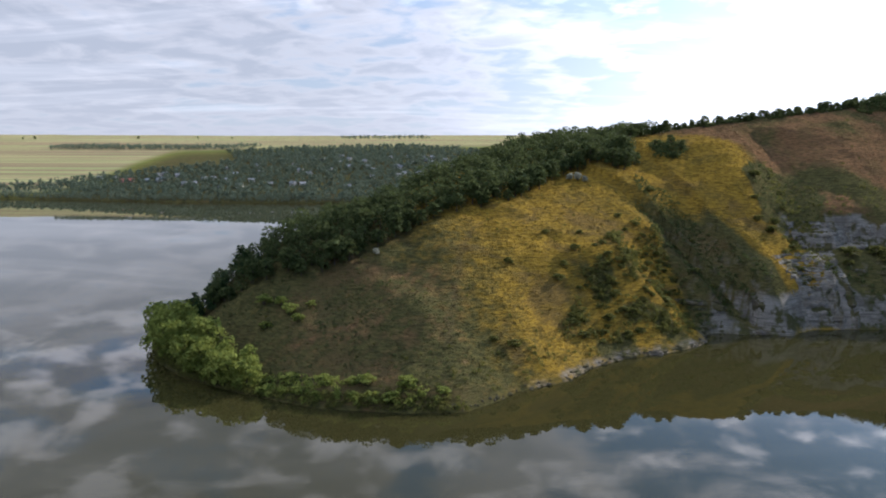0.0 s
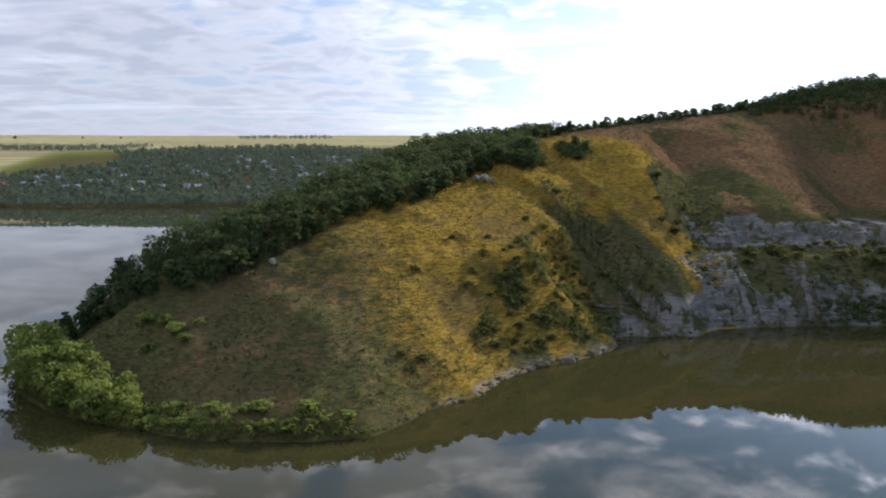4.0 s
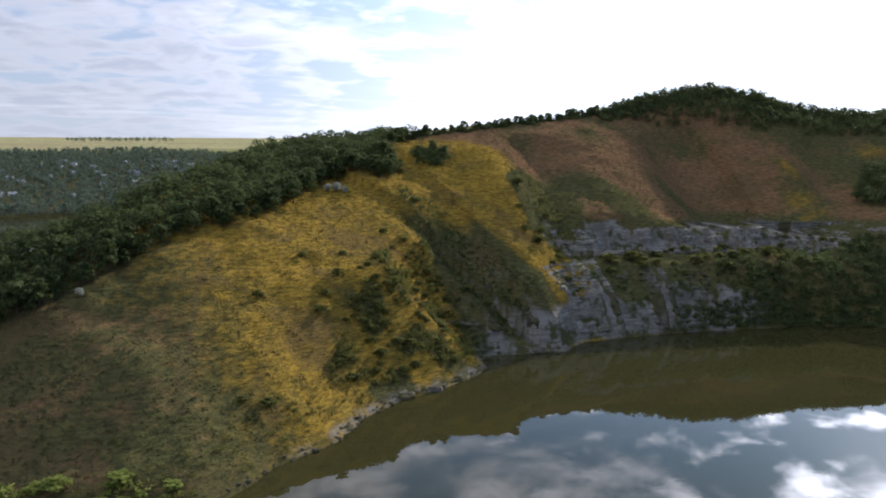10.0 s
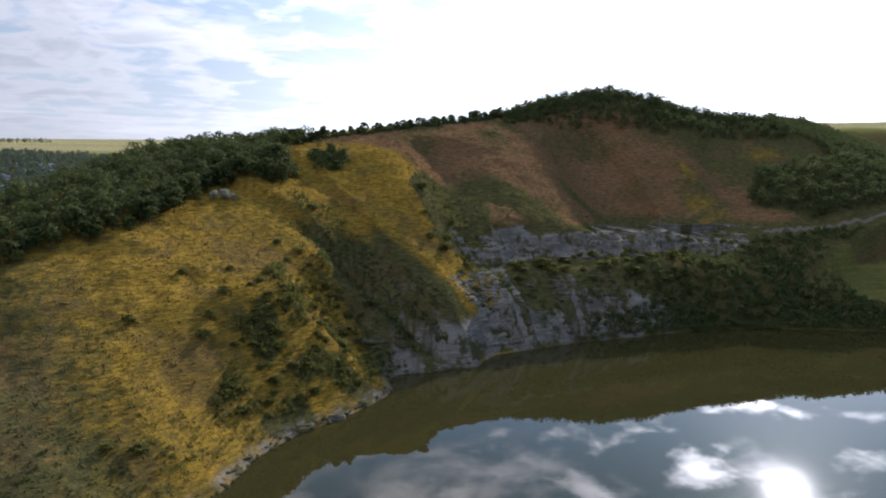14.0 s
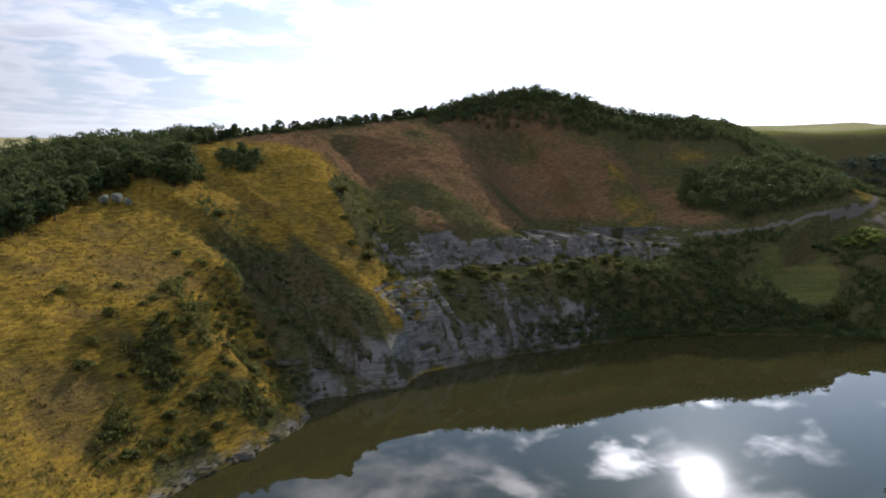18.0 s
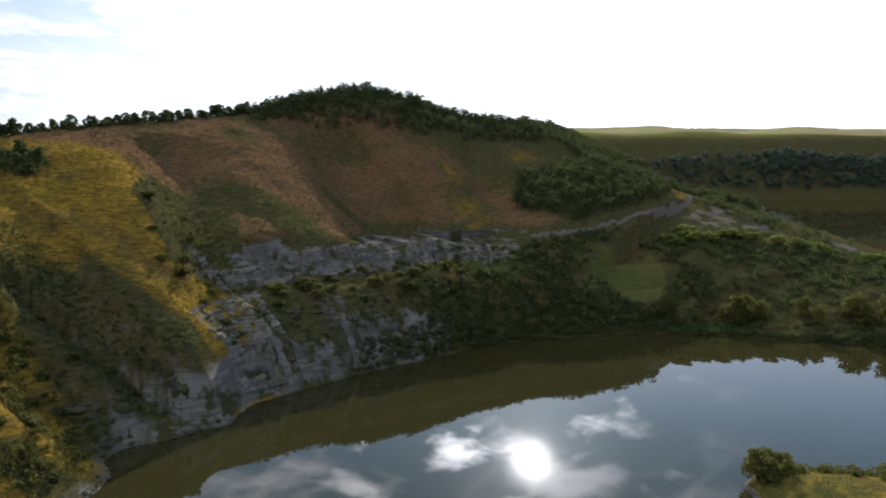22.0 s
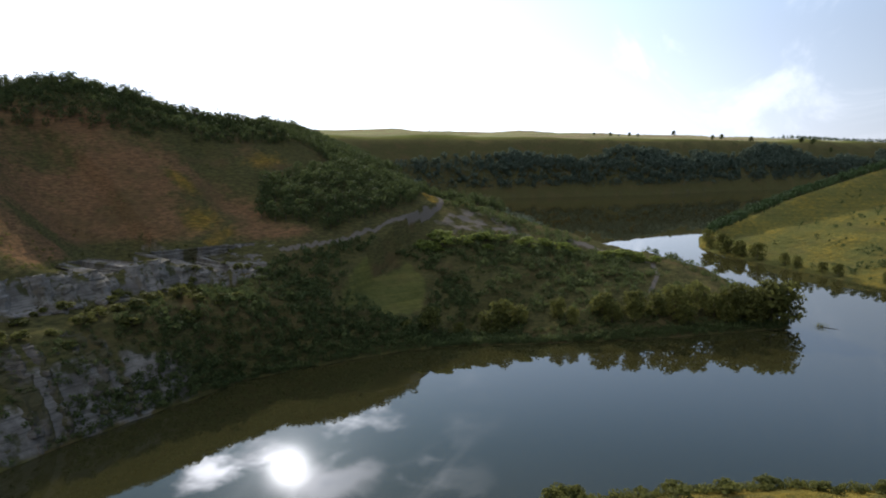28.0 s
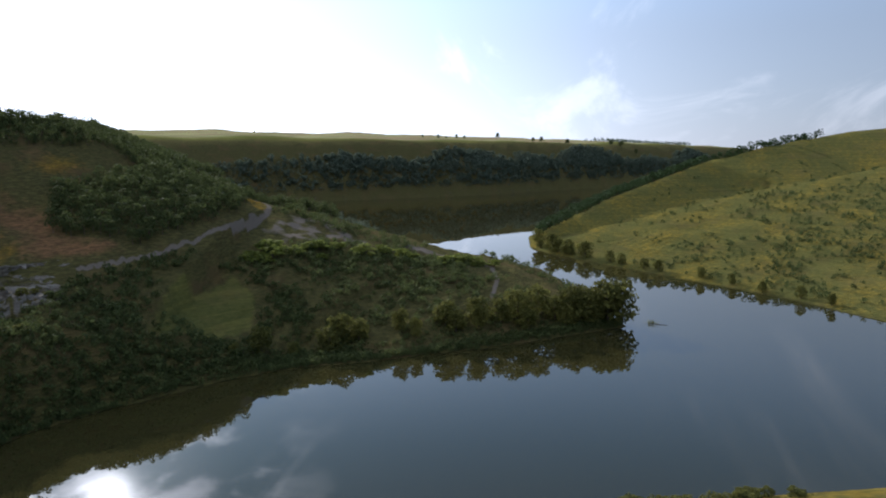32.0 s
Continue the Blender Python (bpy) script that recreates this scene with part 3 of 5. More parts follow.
def make_boulders():
    rng = np.random.RandomState(31)
    shapes = [boulder_mesh(k) for k in range(5)]
    p = resample([(4, 187), (16, 196), (22, 204), (38, 213), (50, 229), (62, 238), (80, 246), (94, 255), (100, 262), (102, 272), (122, 271), (140, 273)], 1.25)
    for i, (x, y) in enumerate(p):
        x, y, r = x + rng.uniform(-1.2, 0.8), y + rng.uniform(-0.4, 1.6), rng.uniform(0.25, 0.6) * (1.8 if i % 6 == 0 else 1)
        ob = tagged(new("boulder", shapes[i % 5]), "pale grey limestone boulder at the waterline", "rock", "boulders along the shore")
        z = max(float(height([x], [y])[0]), -0.1)
        ob.matrix_basis = Matrix.LocRotScale((x, y, z + 0.1 * r), Euler((rng.uniform(-0.3, 0.3), rng.uniform(-0.3, 0.3), rng.uniform(0, 6.28))), (r, r, r))


make_boulders()


# ---- plants ----
def foliage(name, dark, light, through_light=0.32, gloss=0.05, sheen=0.015):
    m = bpy.data.materials.new(name)
    m.use_nodes = True
    n = Nodes(m.node_tree)
    bsdf = n.t.nodes["Principled BSDF"]
    bsdf.inputs["Roughness"].default_value = 0.75
    bsdf.inputs["Sheen Weight"].default_value = sheen
    bsdf.inputs["Specular IOR Level"].default_value = gloss
    geo, info = n.add("NewGeometry"), n.add("ObjectInfo")
    co = n.add("TexCoord").outputs["Object"]
    v = n.math("ADD", n.math("MULTIPLY", geo.outputs["Random Per Island"], 0.45), n.math("MULTIPLY", info.outputs["Random"], 0.30))
    v = n.math("ADD", v, n.math("MULTIPLY", n.noise(co, 0.22, 2.0), 0.35))
    col = n.mix(n.ramp(v, 0.15, 0.95), dark, light)
    n.link(col, bsdf.inputs["Base Color"])
    tr = n.add("BsdfTranslucent")
    n.link(n.mix(0.5, col, light), tr.inputs[0])
    mix = n.add("MixShader", Fac=through_light)
    n.link(bsdf.outputs[0], mix.inputs[1])
    n.link(tr.outputs[0], mix.inputs[2])
    n.link(mix.outputs[0], n.t.nodes["Material Output"].inputs[0])
    return m


def bark_material():
    m, n, bsdf = material("bark", 0.9, 0.15)
    co = n.add("TexCoord").outputs["Object"]
    v = n.noise(n.scaled(co, 6.0, 6.0, 1.2), 1.5, 4.0, 0.65)
    n.link(n.mix(v, (0.035, 0.027, 0.020), (0.13, 0.105, 0.08)), bsdf.inputs["Base Color"])
    bump(n, bsdf, v, 0.6, 0.05)
    return m


OAK = foliage("oak_leaves", (0.038, 0.054, 0.019), (0.100, 0.122, 0.042), 0.36)
WILLOW = foliage("willow_leaves", (0.085, 0.115, 0.022), (0.240, 0.270, 0.060), 0.45)
SHRUB = foliage("shrub_leaves", (0.052, 0.060, 0.017), (0.155, 0.155, 0.040), 0.45)
SILVER = foliage("silver_leaves", (0.21, 0.225, 0.185), (0.39, 0.41, 0.35), 0.45)
PINE = foliage("pine_needles", (0.022, 0.042, 0.016), (0.050, 0.080, 0.028), 0.15)
# leaves paled, greyed and sheened to put distance haze into the far woods
FAR_HAZED = foliage("far_hazed_leaves", (0.060, 0.084, 0.056), (0.125, 0.155, 0.108), 0.32, 0.05, 0.06)
BARK = bark_material()


def quads_mesh(name, co, mat, per=4, smooth_faces=False):
    """A mesh of separate faces with `per` corners each from an array of corners."""
    co = np.asarray(co, np.float32).reshape(-1, 3)
    me = bpy.data.meshes.new(name)
    me.vertices.add(len(co))
    me.vertices.foreach_set("co", co.ravel())
    me.loops.add(len(co))
    me.loops.foreach_set("vertex_index", np.arange(len(co)))
    me.polygons.add(len(co) // per)
    me.polygons.foreach_set("loop_start", np.arange(0, len(co), per))
    me.update()
    me.materials.append(mat)
    return me


def leaf_cards(rng, centre, out, size):
    """Four-cornered sprays of leaves at the given places, turned roughly outwards."""
    n = len(centre)
    normal = out + rng.normal(0, 0.65, (n, 3))
    normal /= np.linalg.norm(normal, axis=1)[:, None] + 1e-9
    other = rng.normal(0, 1, (n, 3))
    u = np.cross(normal, other)
    u /= np.linalg.norm(u, axis=1)[:, None] + 1e-9
    v = np.cross(normal, u)
    a, b = (size * rng.uniform(0.55, 1.2, n))[:, None], (size * rng.uniform(0.4, 0.9, n))[:, None]
    k = rng.uniform(-0.4, 0.4, (n, 1))
    bend = normal * (size * 0.25 * rng.uniform(-1, 1, n))[:, None]
    return np.stack([centre - u * a + bend, centre - v * b + u * a * k, centre + u * a + bend, centre + v * b - u * a * k], 1)


def crown_cards(rng, blobs, count, size):
    """Sprays over a heap of ellipsoids (x, y, z, radius, flatness)."""
    parts = []
    total = sum(b[3] ** 2 for b in blobs)
    for bx, by, bz, r, flat in blobs:
        n = max(6, int(count * r * r / total))
        d = rng.normal(0, 1, (n, 3))
        d /= np.linalg.norm(d, axis=1)[:, None]
        d[:, 2] = np.where(d[:, 2] < -0.45, -d[:, 2] * 0.6, d[:, 2])
        rad = r * rng.uniform(0.62, 1.10, n)[:, None]
        c = np.array([bx, by, bz]) + d * rad * np.array([1, 1, flat])
        parts.append(leaf_cards(rng, c, d, np.full(n, size)))
    return np.concatenate(parts)


def tube(bm, pts, radii, sides=6):
    rings = []
    for i, (p, r) in enumerate(zip(pts, radii)):
        p = Vector(p)
        a = Vector(pts[min(i + 1, len(pts) - 1)]) - Vector(pts[max(i - 1, 0)])
        q = a.to_track_quat("Z", "Y")
        rings.append([bm.verts.new(p + q @ Vector((r * math.cos(t), r * math.sin(t), 0))) for t in (6.2832 * k / sides for k in range(sides))])
    for a, b in zip(rings, rings[1:]):
        for k in range(sides):
            bm.faces.new((a[k], a[(k + 1) % sides], b[(k + 1) % sides], b[k]))
    bm.faces.new(rings[-1])


def part(name, bm, mat, parent, label=""):
    if isinstance(bm, bmesh.types.BMesh):
        me = bpy.data.meshes.new(name)
        bmesh.ops.recalc_face_normals(bm, faces=bm.faces)
        bm.to_mesh(me)
        bm.free()
        me.materials.append(mat)
    else:
        me = bm
    ob = new(name, me)
    ob.parent = parent
    return tagged(ob, label)


def tree_blobs(rng, kind):
    """A crown for a tree one unit high: heaps of foliage round the limbs' ends."""
    blobs, tips = [], []
    if kind == "pine":
        for i in range(9):
            z = 0.16 + i * 0.09
            r = 0.20 * (1.04 - z) + 0.03
            for k in range(4):
                a = rng.uniform(0, 6.28)
                blobs.append((r * 0.7 * math.cos(a), r * 0.7 * math.sin(a), z, r * 0.75, 0.55))
        return blobs, []
    low, wide = {"oak": (0.22, 0.33), "willow": (0.10, 0.36), "shrub": (0.16, 0.50)}[kind]
    n = {"oak": 11, "willow": 14, "shrub": 9}[kind]
    for i in range(n):
        a, t = i * 2.4 + rng.uniform(-0.5, 0.5), (i + 0.5) / n
        z = low + (0.86 - low) * t
        r = wide * (1.0 - 0.75 * abs(t - 0.35) ** 1.3) * rng.uniform(0.45, 0.95)
        x, y = r * math.cos(a), r * math.sin(a)
        blobs.append((x, y, z, rng.uniform(0.13, 0.20) * (1.25 if kind != "oak" else 1.0), rng.uniform(0.7, 0.95)))
        tips.append((x * 0.8, y * 0.8, z))
    blobs.append((0, 0, 0.84, 0.15, 0.9))
    return blobs, tips


def make_tree(kind, seed, name, label, category, mat, count, size, group):
    """A plant one unit high: trunk with limbs, and a crown of leaf sprays."""
    rng = np.random.RandomState(seed)
    root = tagged(new(name), label, category, group)
    blobs, tips = tree_blobs(rng, kind)
    bm = bmesh.new()
    if kind == "shrub":
        for k in range(5):
            a = k * 1.25 + rng.uniform(-0.3, 0.3)
            tube(bm, [(0.03 * math.cos(a), 0.03 * math.sin(a), -0.05), (0.16 * math.cos(a), 0.16 * math.sin(a), 0.3), (0.3 * math.cos(a), 0.3 * math.sin(a), 0.62)],
                 [0.022, 0.016, 0.006], 5)
        part("stem", bm, BARK, root)
    else:
        lean = rng.uniform(-0.03, 0.03, 2)
        tube(bm, [(0, 0, -0.03), (0, 0, 0.02), (lean[0], lean[1], 0.3), (lean[0] * 2, lean[1] * 2, 0.6), (0, 0, 0.86)], [0.036, 0.026, 0.02, 0.013, 0.003], 7)
        for x, y, z in tips[::2]:
            tube(bm, [(lean[0], lean[1], z * 0.55), (x * 0.5, y * 0.5, z * 0.82), (x, y, z)], [0.012, 0.008, 0.003], 5)
        part("trunk", bm, BARK, root)
    cards = crown_cards(rng, blobs, count, size)
    part("crown" if kind != "shrub" else "foliage", quads_mesh("crown", cards, mat), mat, root)
    return root


KINDS = {}


def plant(kind, places, rng, group):
    """Plants of one kind at (x, y, height); the first of a pattern is built, the others copy it."""
    names = {"oak": ("tree", "dense dark green broadleaf tree on the hillside", "tree", OAK, 480, 0.070),
             "willow": ("willow", "bushy light green willow at the water's edge", "tree", WILLOW, 900, 0.054),
             "alder": ("shore_tree", "rounded dark green tree at the water's edge", "tree", SHRUB, 900, 0.054),
             "pine": ("pine", "narrow dark green conifer on the slope", "tree", PINE, 420, 0.05),
             "shrub": ("bush", "low olive green bush in dry grass", "bush", SHRUB, 260, 0.12),
             "silver": ("silver_bush", "pale silvery bush beside the wood's edge", "bush", SILVER, 500, 0.065),
             "bank": ("bank_bush", "bright green bush on the bank above the water", "bush", WILLOW, 280, 0.115)}
    name, label, category, mat, count, size = names[kind]
    shape = {"silver": "oak", "bank": "shrub", "alder": "willow"}.get(kind, kind)
    if not places:
        return
    zs = height([p[0] for p in places], [p[1] for p in places])
    for i, ((x, y, h), z) in enumerate(zip(places, zs)):
        key = (kind, group, i % 4)
        wide = h * rng.uniform(0.85, 1.25) * (1.35 if kind == "silver" else 1.9 if shape == "shrub" else 1.0)
        m = Matrix.LocRotScale((x, y, max(float(z), 0.05) - 0.02 * h), Euler((rng.uniform(-0.04, 0.04), rng.uniform(-0.04, 0.04), rng.uniform(0, 6.28))), (wide, wide, h))
        if key in KINDS:
            was = KINDS[key].scale
            copy_thing(KINDS[key], m @ Matrix.Diagonal((1 / was.x, 1 / was.y, 1 / was.z, 1)))
        else:
            root = make_tree(shape, hash_of(key), name, label, category, mat, count, size, group)
            root.matrix_basis = m
            KINDS[key] = root


def hash_of(key):
    return sum((i + 3) * ord(c) for i, c in enumerate("".join(str(k) for k in key))) % 9973


def scatter(rng, area, gap, keep=None):
    """Jittered places in a plan area."""
    px, py = [p[0] for p in area], [p[1] for p in area]
    gx, gy = np.meshgrid(np.arange(min(px), max(px), gap), np.arange(min(py), max(py), gap))
    x = gx.ravel() + rng.uniform(-0.45, 0.45, gx.size) * gap
    y = gy.ravel() + rng.uniform(-0.45, 0.45, gx.size) * gap
    ok = inside(x, y, area)
    x, y = x[ok], y[ok]
    if keep is not None:
        ok = keep(x, y)
        x, y = x[ok], y[ok]
    return x, y


def woods(name, label, rng, x, y, tall, mat, cards=70, size=0.9, category="woodland"):
    """A whole wood of small crowns on short trunks, as one mass."""
    z = height(x, y)
    ok = z > 0.15
    x, y, z = x[ok], y[ok], z[ok]
    n = len(x)
    h = rng.uniform(tall[0], tall[1], n)
    out = []
    for k in range(6):
        # one broad dome, and five heaps round and below it
        per, big = (cards * 3 // 8, 1.45) if k == 0 else (cards // 8, 1.0)
        a, r = k * 1.257 + rng.uniform(0, 1.2, n), rng.uniform(0.10, 0.26, n) * h * (0.2 if k == 0 else 1)
        cx, cy, cz = x + r * np.cos(a), y + r * np.sin(a), z + h * (rng.uniform(0.52, 0.62, n) if k == 0 else rng.uniform(0.12, 0.56, n))
        d = rng.normal(0, 1, (n, per, 3))
        d /= np.linalg.norm(d, axis=2)[:, :, None]
        d[:, :, 2] = np.where(d[:, :, 2] < -0.5, -d[:, :, 2], d[:, :, 2])
        rad = (big * h * rng.uniform(0.17, 0.24, n))[:, None, None] * rng.uniform(0.80, 1.04, (n, per, 1))
        c = np.stack([cx, cy, cz], 1)[:, None, :] + d * rad
        s = np.repeat(h * 0.09 * size, per)
        out.append(leaf_cards(rng, c.reshape(-1, 3), d.reshape(-1, 3), s))
    me = quads_mesh(name, np.concatenate(out), mat)
    crown = new(name, me)
    # trunks
    t, k = [], 0.022
    for a in range(3):
        a0, a1 = a * 2.094, (a + 1) * 2.094
        r0, r1 = h * 0.028, h * 0.014
        t.append(np.stack([np.stack([x + r0 * math.cos(a0), y + r0 * math.sin(a0), z - 0.2], 1), np.stack([x + r0 * math.cos(a1), y + r0 * math.sin(a1), z - 0.2], 1),
                           np.stack([x + r1 * math.cos(a1), y + r1 * math.sin(a1), z + h * 0.42], 1), np.stack([x + r1 * math.cos(a0), y + r1 * math.sin(a0), z + h * 0.42], 1)], 1))
    root = tagged(new("wood" if category == "woodland" else name + "s"), label, category, kind="stuff")
    crown.name = "crowns"
    crown.parent = root
    part("trunks", quads_mesh("trunks", np.concatenate(t), BARK), BARK, root)
    return root


def thicket(label, rng, x, y, tall, mat, cards=40):
    """Many low bushes as one mass."""
    z = height(x, y)
    ok = z > 0.1
    x, y, z = x[ok], y[ok], z[ok]
    n = len(x)
    h = rng.uniform(tall[0], tall[1], n)
    out = []
    for k in range(3):
        per = cards // 3
        a, r = rng.uniform(0, 6.28, n), rng.uniform(0.1, 0.45, n) * h
        c0 = np.stack([x + r * np.cos(a), y + r * np.sin(a), z + h * rng.uniform(0.30, 0.55, n)], 1)
        d = rng.normal(0, 1, (n, per, 3))
        d /= np.linalg.norm(d, axis=2)[:, :, None]
        rad = (h * rng.uniform(0.32, 0.46, n))[:, None, None] * rng.uniform(0.7, 1.08, (n, per, 1))
        c = c0[:, None, :] + d * rad
        out.append(leaf_cards(rng, c.reshape(-1, 3), d.reshape(-1, 3), np.repeat(h * 0.16, per)))
    return tagged(new("thicket", quads_mesh("thicket", np.concatenate(out), mat)), label, "bushes", kind="stuff")


def waterside(label, line, step, tall, mat, seed, depth=4.0):
    """Bushes that crowd a shoreline and lean out over the water."""
    rg = np.random.RandomState(seed)
    p = resample(line, step)
    tan = np.gradient(p, axis=0)
    tan /= np.linalg.norm(tan, axis=1)[:, None]
    nor = np.stack([-tan[:, 1], tan[:, 0]], 1)
    q = np.concatenate([p + nor * (k + rg.uniform(-0.5, 0.5, (len(p), 1))) for k in np.arange(0.7, depth, 1.3)])
    q = q[rg.uniform(0, 1, len(q)) < 0.85]
    return thicket(label, rg, q[:, 0], q[:, 1], tall, mat, 44)


rng = np.random.RandomState(5)

# the wood on the near hill's shady side
FOREST = [(-97, 266), (-82, 262), (-64, 258), (-50, 256), (-36, 258), (-26, 266), (-14, 279), (-2, 288), (12, 298), (28, 304), (43, 325), (62, 352), (76, 357),
          (90, 353), (99, 362), (99, 378), (102, 400), (116, 420), (128, 434), (120, 470), (60, 500), (10, 450), (-35, 392), (-72, 326)]
EDGE = FOREST[:18]
fx, fy = scatter(rng, FOREST, 4.7)
r_edge, _ = polyline_distance(fx, fy, EDGE)
front = (r_edge < 7.5) & (rng.uniform(0, 1, len(fx)) < 0.75)
woods("wood", "dense dark green deciduous wood over the hill's shady side", rng, fx[~front], fy[~front], (6.5, 11.0), OAK, 184, 0.64)
plant("oak", [(a, b, rng.uniform(5.0, 10.5)) for a, b in zip(fx[front], fy[front])], rng, "trees at the wood's edge")

# willows round the point
tip = [(-104, 258), (-99, 247), (-95, 238), (-88, 229), (-83, 223), (-77, 219), (-70, 212), (-64, 208), (-58, 205), (-101, 265), (-93, 249), (-86, 238), (-78, 229), (-69, 219), (-60, 212)]
plant("willow", [(a, b, rng.uniform(11.0, 15.0) * (0.78 if b < 214 else 1)) for a, b in tip], rng, "willows round the point")
hedge = resample([(-100, 262), (-101, 250), (-93, 236), (-80, 220), (-66, 210)], 4.2)
plant("willow", [(a + rng.uniform(1, 6), b + rng.uniform(1, 5), rng.uniform(6.0, 9.5)) for a, b in hedge], rng, "willows round the point")
x1, y1 = scatter(rng, [(-104, 256), (-95, 233), (-79, 216), (-60, 203), (-35, 191), (-8, 187), (2, 189), (-8, 194), (-32, 199), (-55, 211), (-75, 226), (-90, 244), (-98, 260)], 2.6, lambda x, y: rng.uniform(0, 1, len(x)) < 0.85)
thicket("bright green bushes crowding the bank", rng, x1, y1, (1.2, 3.2), WILLOW)
low = [(-52, 201), (-46, 199), (-41, 196), (-36, 194), (-30, 193), (-25, 192), (-20, 191), (-14, 190), (-34, 199), (-26, 197), (-6, 191), (-45, 205), (-22, 196), (-10, 194), (0, 192)]
plant("bank", [(a, b, rng.uniform(1.5, 3.0)) for a, b in low], rng, "bushes along the bank")
plant("pine", [(-89, 267, 12.0), (-84, 270, 10.0), (-79, 275, 13.0), (-93, 262, 12.5), (-71, 271, 8.5), (-76, 272, 10.0)], rng, "conifers on the point")
plant("oak", [(-42, 262, 7.0), (-31, 282, 8.0), (9, 317, 6.0), (24, 325, 5.0), (-57, 262, 4.5), (118, 379, 6.0), (122, 387, 6.5), (114, 386, 5.5), (126, 380, 5.0), (120, 373, 4.5)], rng, "single trees on the slope")
plant("silver", [(-25, 264, 2.8), (60, 340, 3.4), (64, 341, 4.2), (67, 339, 3.2)], rng, "silver bushes")

x1, y1 = scatter(rng, [(110, 376), (118, 370), (128, 378), (128, 388), (119, 394), (111, 387)], 2.2)
thicket("dense green bushes near the top of the grassy spur", rng, x1, y1, (2.0, 4.2), OAK)

waterside("dark bushes leaning over the water round the point", HILL_SHORE[:7], 1.6, (1.2, 2.8), SHRUB, 51)
waterside("dark bushes leaning over the water below the meadow", HILL_SHORE[22:], 1.7, (1.4, 3.4), OAK, 52, 5.5)
plant("bank", [(-52, 238, 3.0), (-48, 232, 2.4), (-56, 244, 3.2), (-45, 240, 2.0), (-60, 236, 2.6), (-63, 247, 3.4)], rng, "bushes on the lower slope")

# trees along the ridge
ridge = []
for i in range(80):
    t = i / 79 + rng.uniform(-0.01, 0.01)
    ridge.append((float(np.interp(t, [0, 0.35, 1], [122, 165, 268])), float(np.interp(t, [0, 0.35, 1], [433, 431, 466])) + rng.uniform(-2, 5), rng.uniform(2.8, 6.2) * (1.3 if i % 7 == 0 else 1)))
ridge += [(153, 425, 8.0), (243, 459, 8.5), (240, 457, 7.5), (258, 464, 7.0)]
plant("oak", ridge, rng, "trees along the ridge")

# bushes on the dry slope
slope_bushes = [(54, 282), (51, 270), (43, 258), (64, 260), (83, 301), (82, 286), (91, 284), (76, 308), (41, 281), (23, 257), (46, 246), (56, 246), (49, 241),
                (83, 262), (71, 251), (78, 266), (16, 220), (23, 219), (44, 262), (75, 306), (56, 259), (65, 263), (90, 296), (66, 256), (60, 251), (87, 272), (69, 270), (73, 280)]
plant("shrub", [(a + rng.uniform(-1, 1), b + rng.uniform(-1, 1), rng.uniform(1.3, 2.7)) for a, b in slope_bushes], rng, "bushes on the dry slope")
area = [(40, 236), (62, 243), (96, 262), (98, 290), (90, 312), (78, 300), (58, 275)]
bx, by = scatter(rng, area, 4.6, lambda x, y: rng.uniform(0, 1, len(x)) < 0.75)
plant("shrub", [(a, b, rng.uniform(0.8, 1.9)) for a, b in zip(bx, by)], rng, "bushes on the dry slope")
wide = [(-70, 255), (-40, 205), (0, 195), (30, 215), (70, 245), (95, 290), (100, 350), (20, 315), (-30, 275)]
bx, by = scatter(rng, wide, 5.0, lambda x, y: rng.uniform(0, 1, len(x)) < 0.5)
thicket("low olive green bushes dotted over the dry grass", rng, bx, by, (0.4, 1.1), SHRUB)
spur_b = [(104, 290), (108, 300), (112, 292), (102, 310), (116, 286), (99, 322), (96, 334), (110, 312), (150, 292), (152, 300), (148, 306), (146, 314), (154, 312), (150, 322), (158, 318), (141, 318), (144, 330), (160, 335), (165, 350), (150, 345)]
plant("shrub", [(a, b, rng.uniform(1.4, 3.2)) for a, b in spur_b], rng, "bushes in the gullies")

x1, y1 = scatter(rng, [(100, 266), (91, 298), (87, 325), (93, 347), (104, 340), (116, 318), (127, 298), (136, 284), (112, 276)], 1.7, lambda x, y: rng.uniform(0, 1, len(x)) < 0.8)
thicket("dark scrub over the shaded side of the ravine", rng, x1, y1, (0.6, 1.9), OAK)

x1, y1 = scatter(rng, area, 1.45, lambda x, y: bumpy(x, y, 20, 1.0, 81) + rng.uniform(-0.45, 0.45, len(x)) > 0.12)
thicket("dark low scrub among stones on the dry slope", rng, x1, y1, (0.9, 2.9), SHRUB)
x1, y1 = scatter(rng, [(-95, 252), (-72, 218), (-40, 198), (4, 192), (10, 208), (-6, 240), (-30, 258), (-70, 268)], 2.2, lambda x, y: bumpy(x, y, 18, 1.0, 86) + rng.uniform(-0.9, 0.9, len(x)) > -0.10 + 0.9 * smooth(x, -34, 8))
thicket("rough dark scrub over the shaded lower slope", rng, x1, y1, (0.4, 1.2), OAK, 30)
x1, y1 = scatter(rng, [(-20, 190), (6, 189), (24, 207), (50, 231), (80, 248), (98, 264), (92, 268), (70, 254), (40, 240), (14, 215), (-15, 205)], 2.6, lambda x, y: bumpy(x, y, 14, 1.0, 82) + rng.uniform(-0.6, 0.6, len(x)) > 0.15)
thicket("green scrub along the foot of the hill", rng, x1, y1, (0.5, 1.9), SHRUB)
x1, y1 = scatter(rng, [(118, 430), (165, 427), (262, 460), (270, 470), (165, 436), (118, 440)], 2.2)
thicket("low scrub along the crest", rng, x1, y1, (1.4, 3.2), OAK)

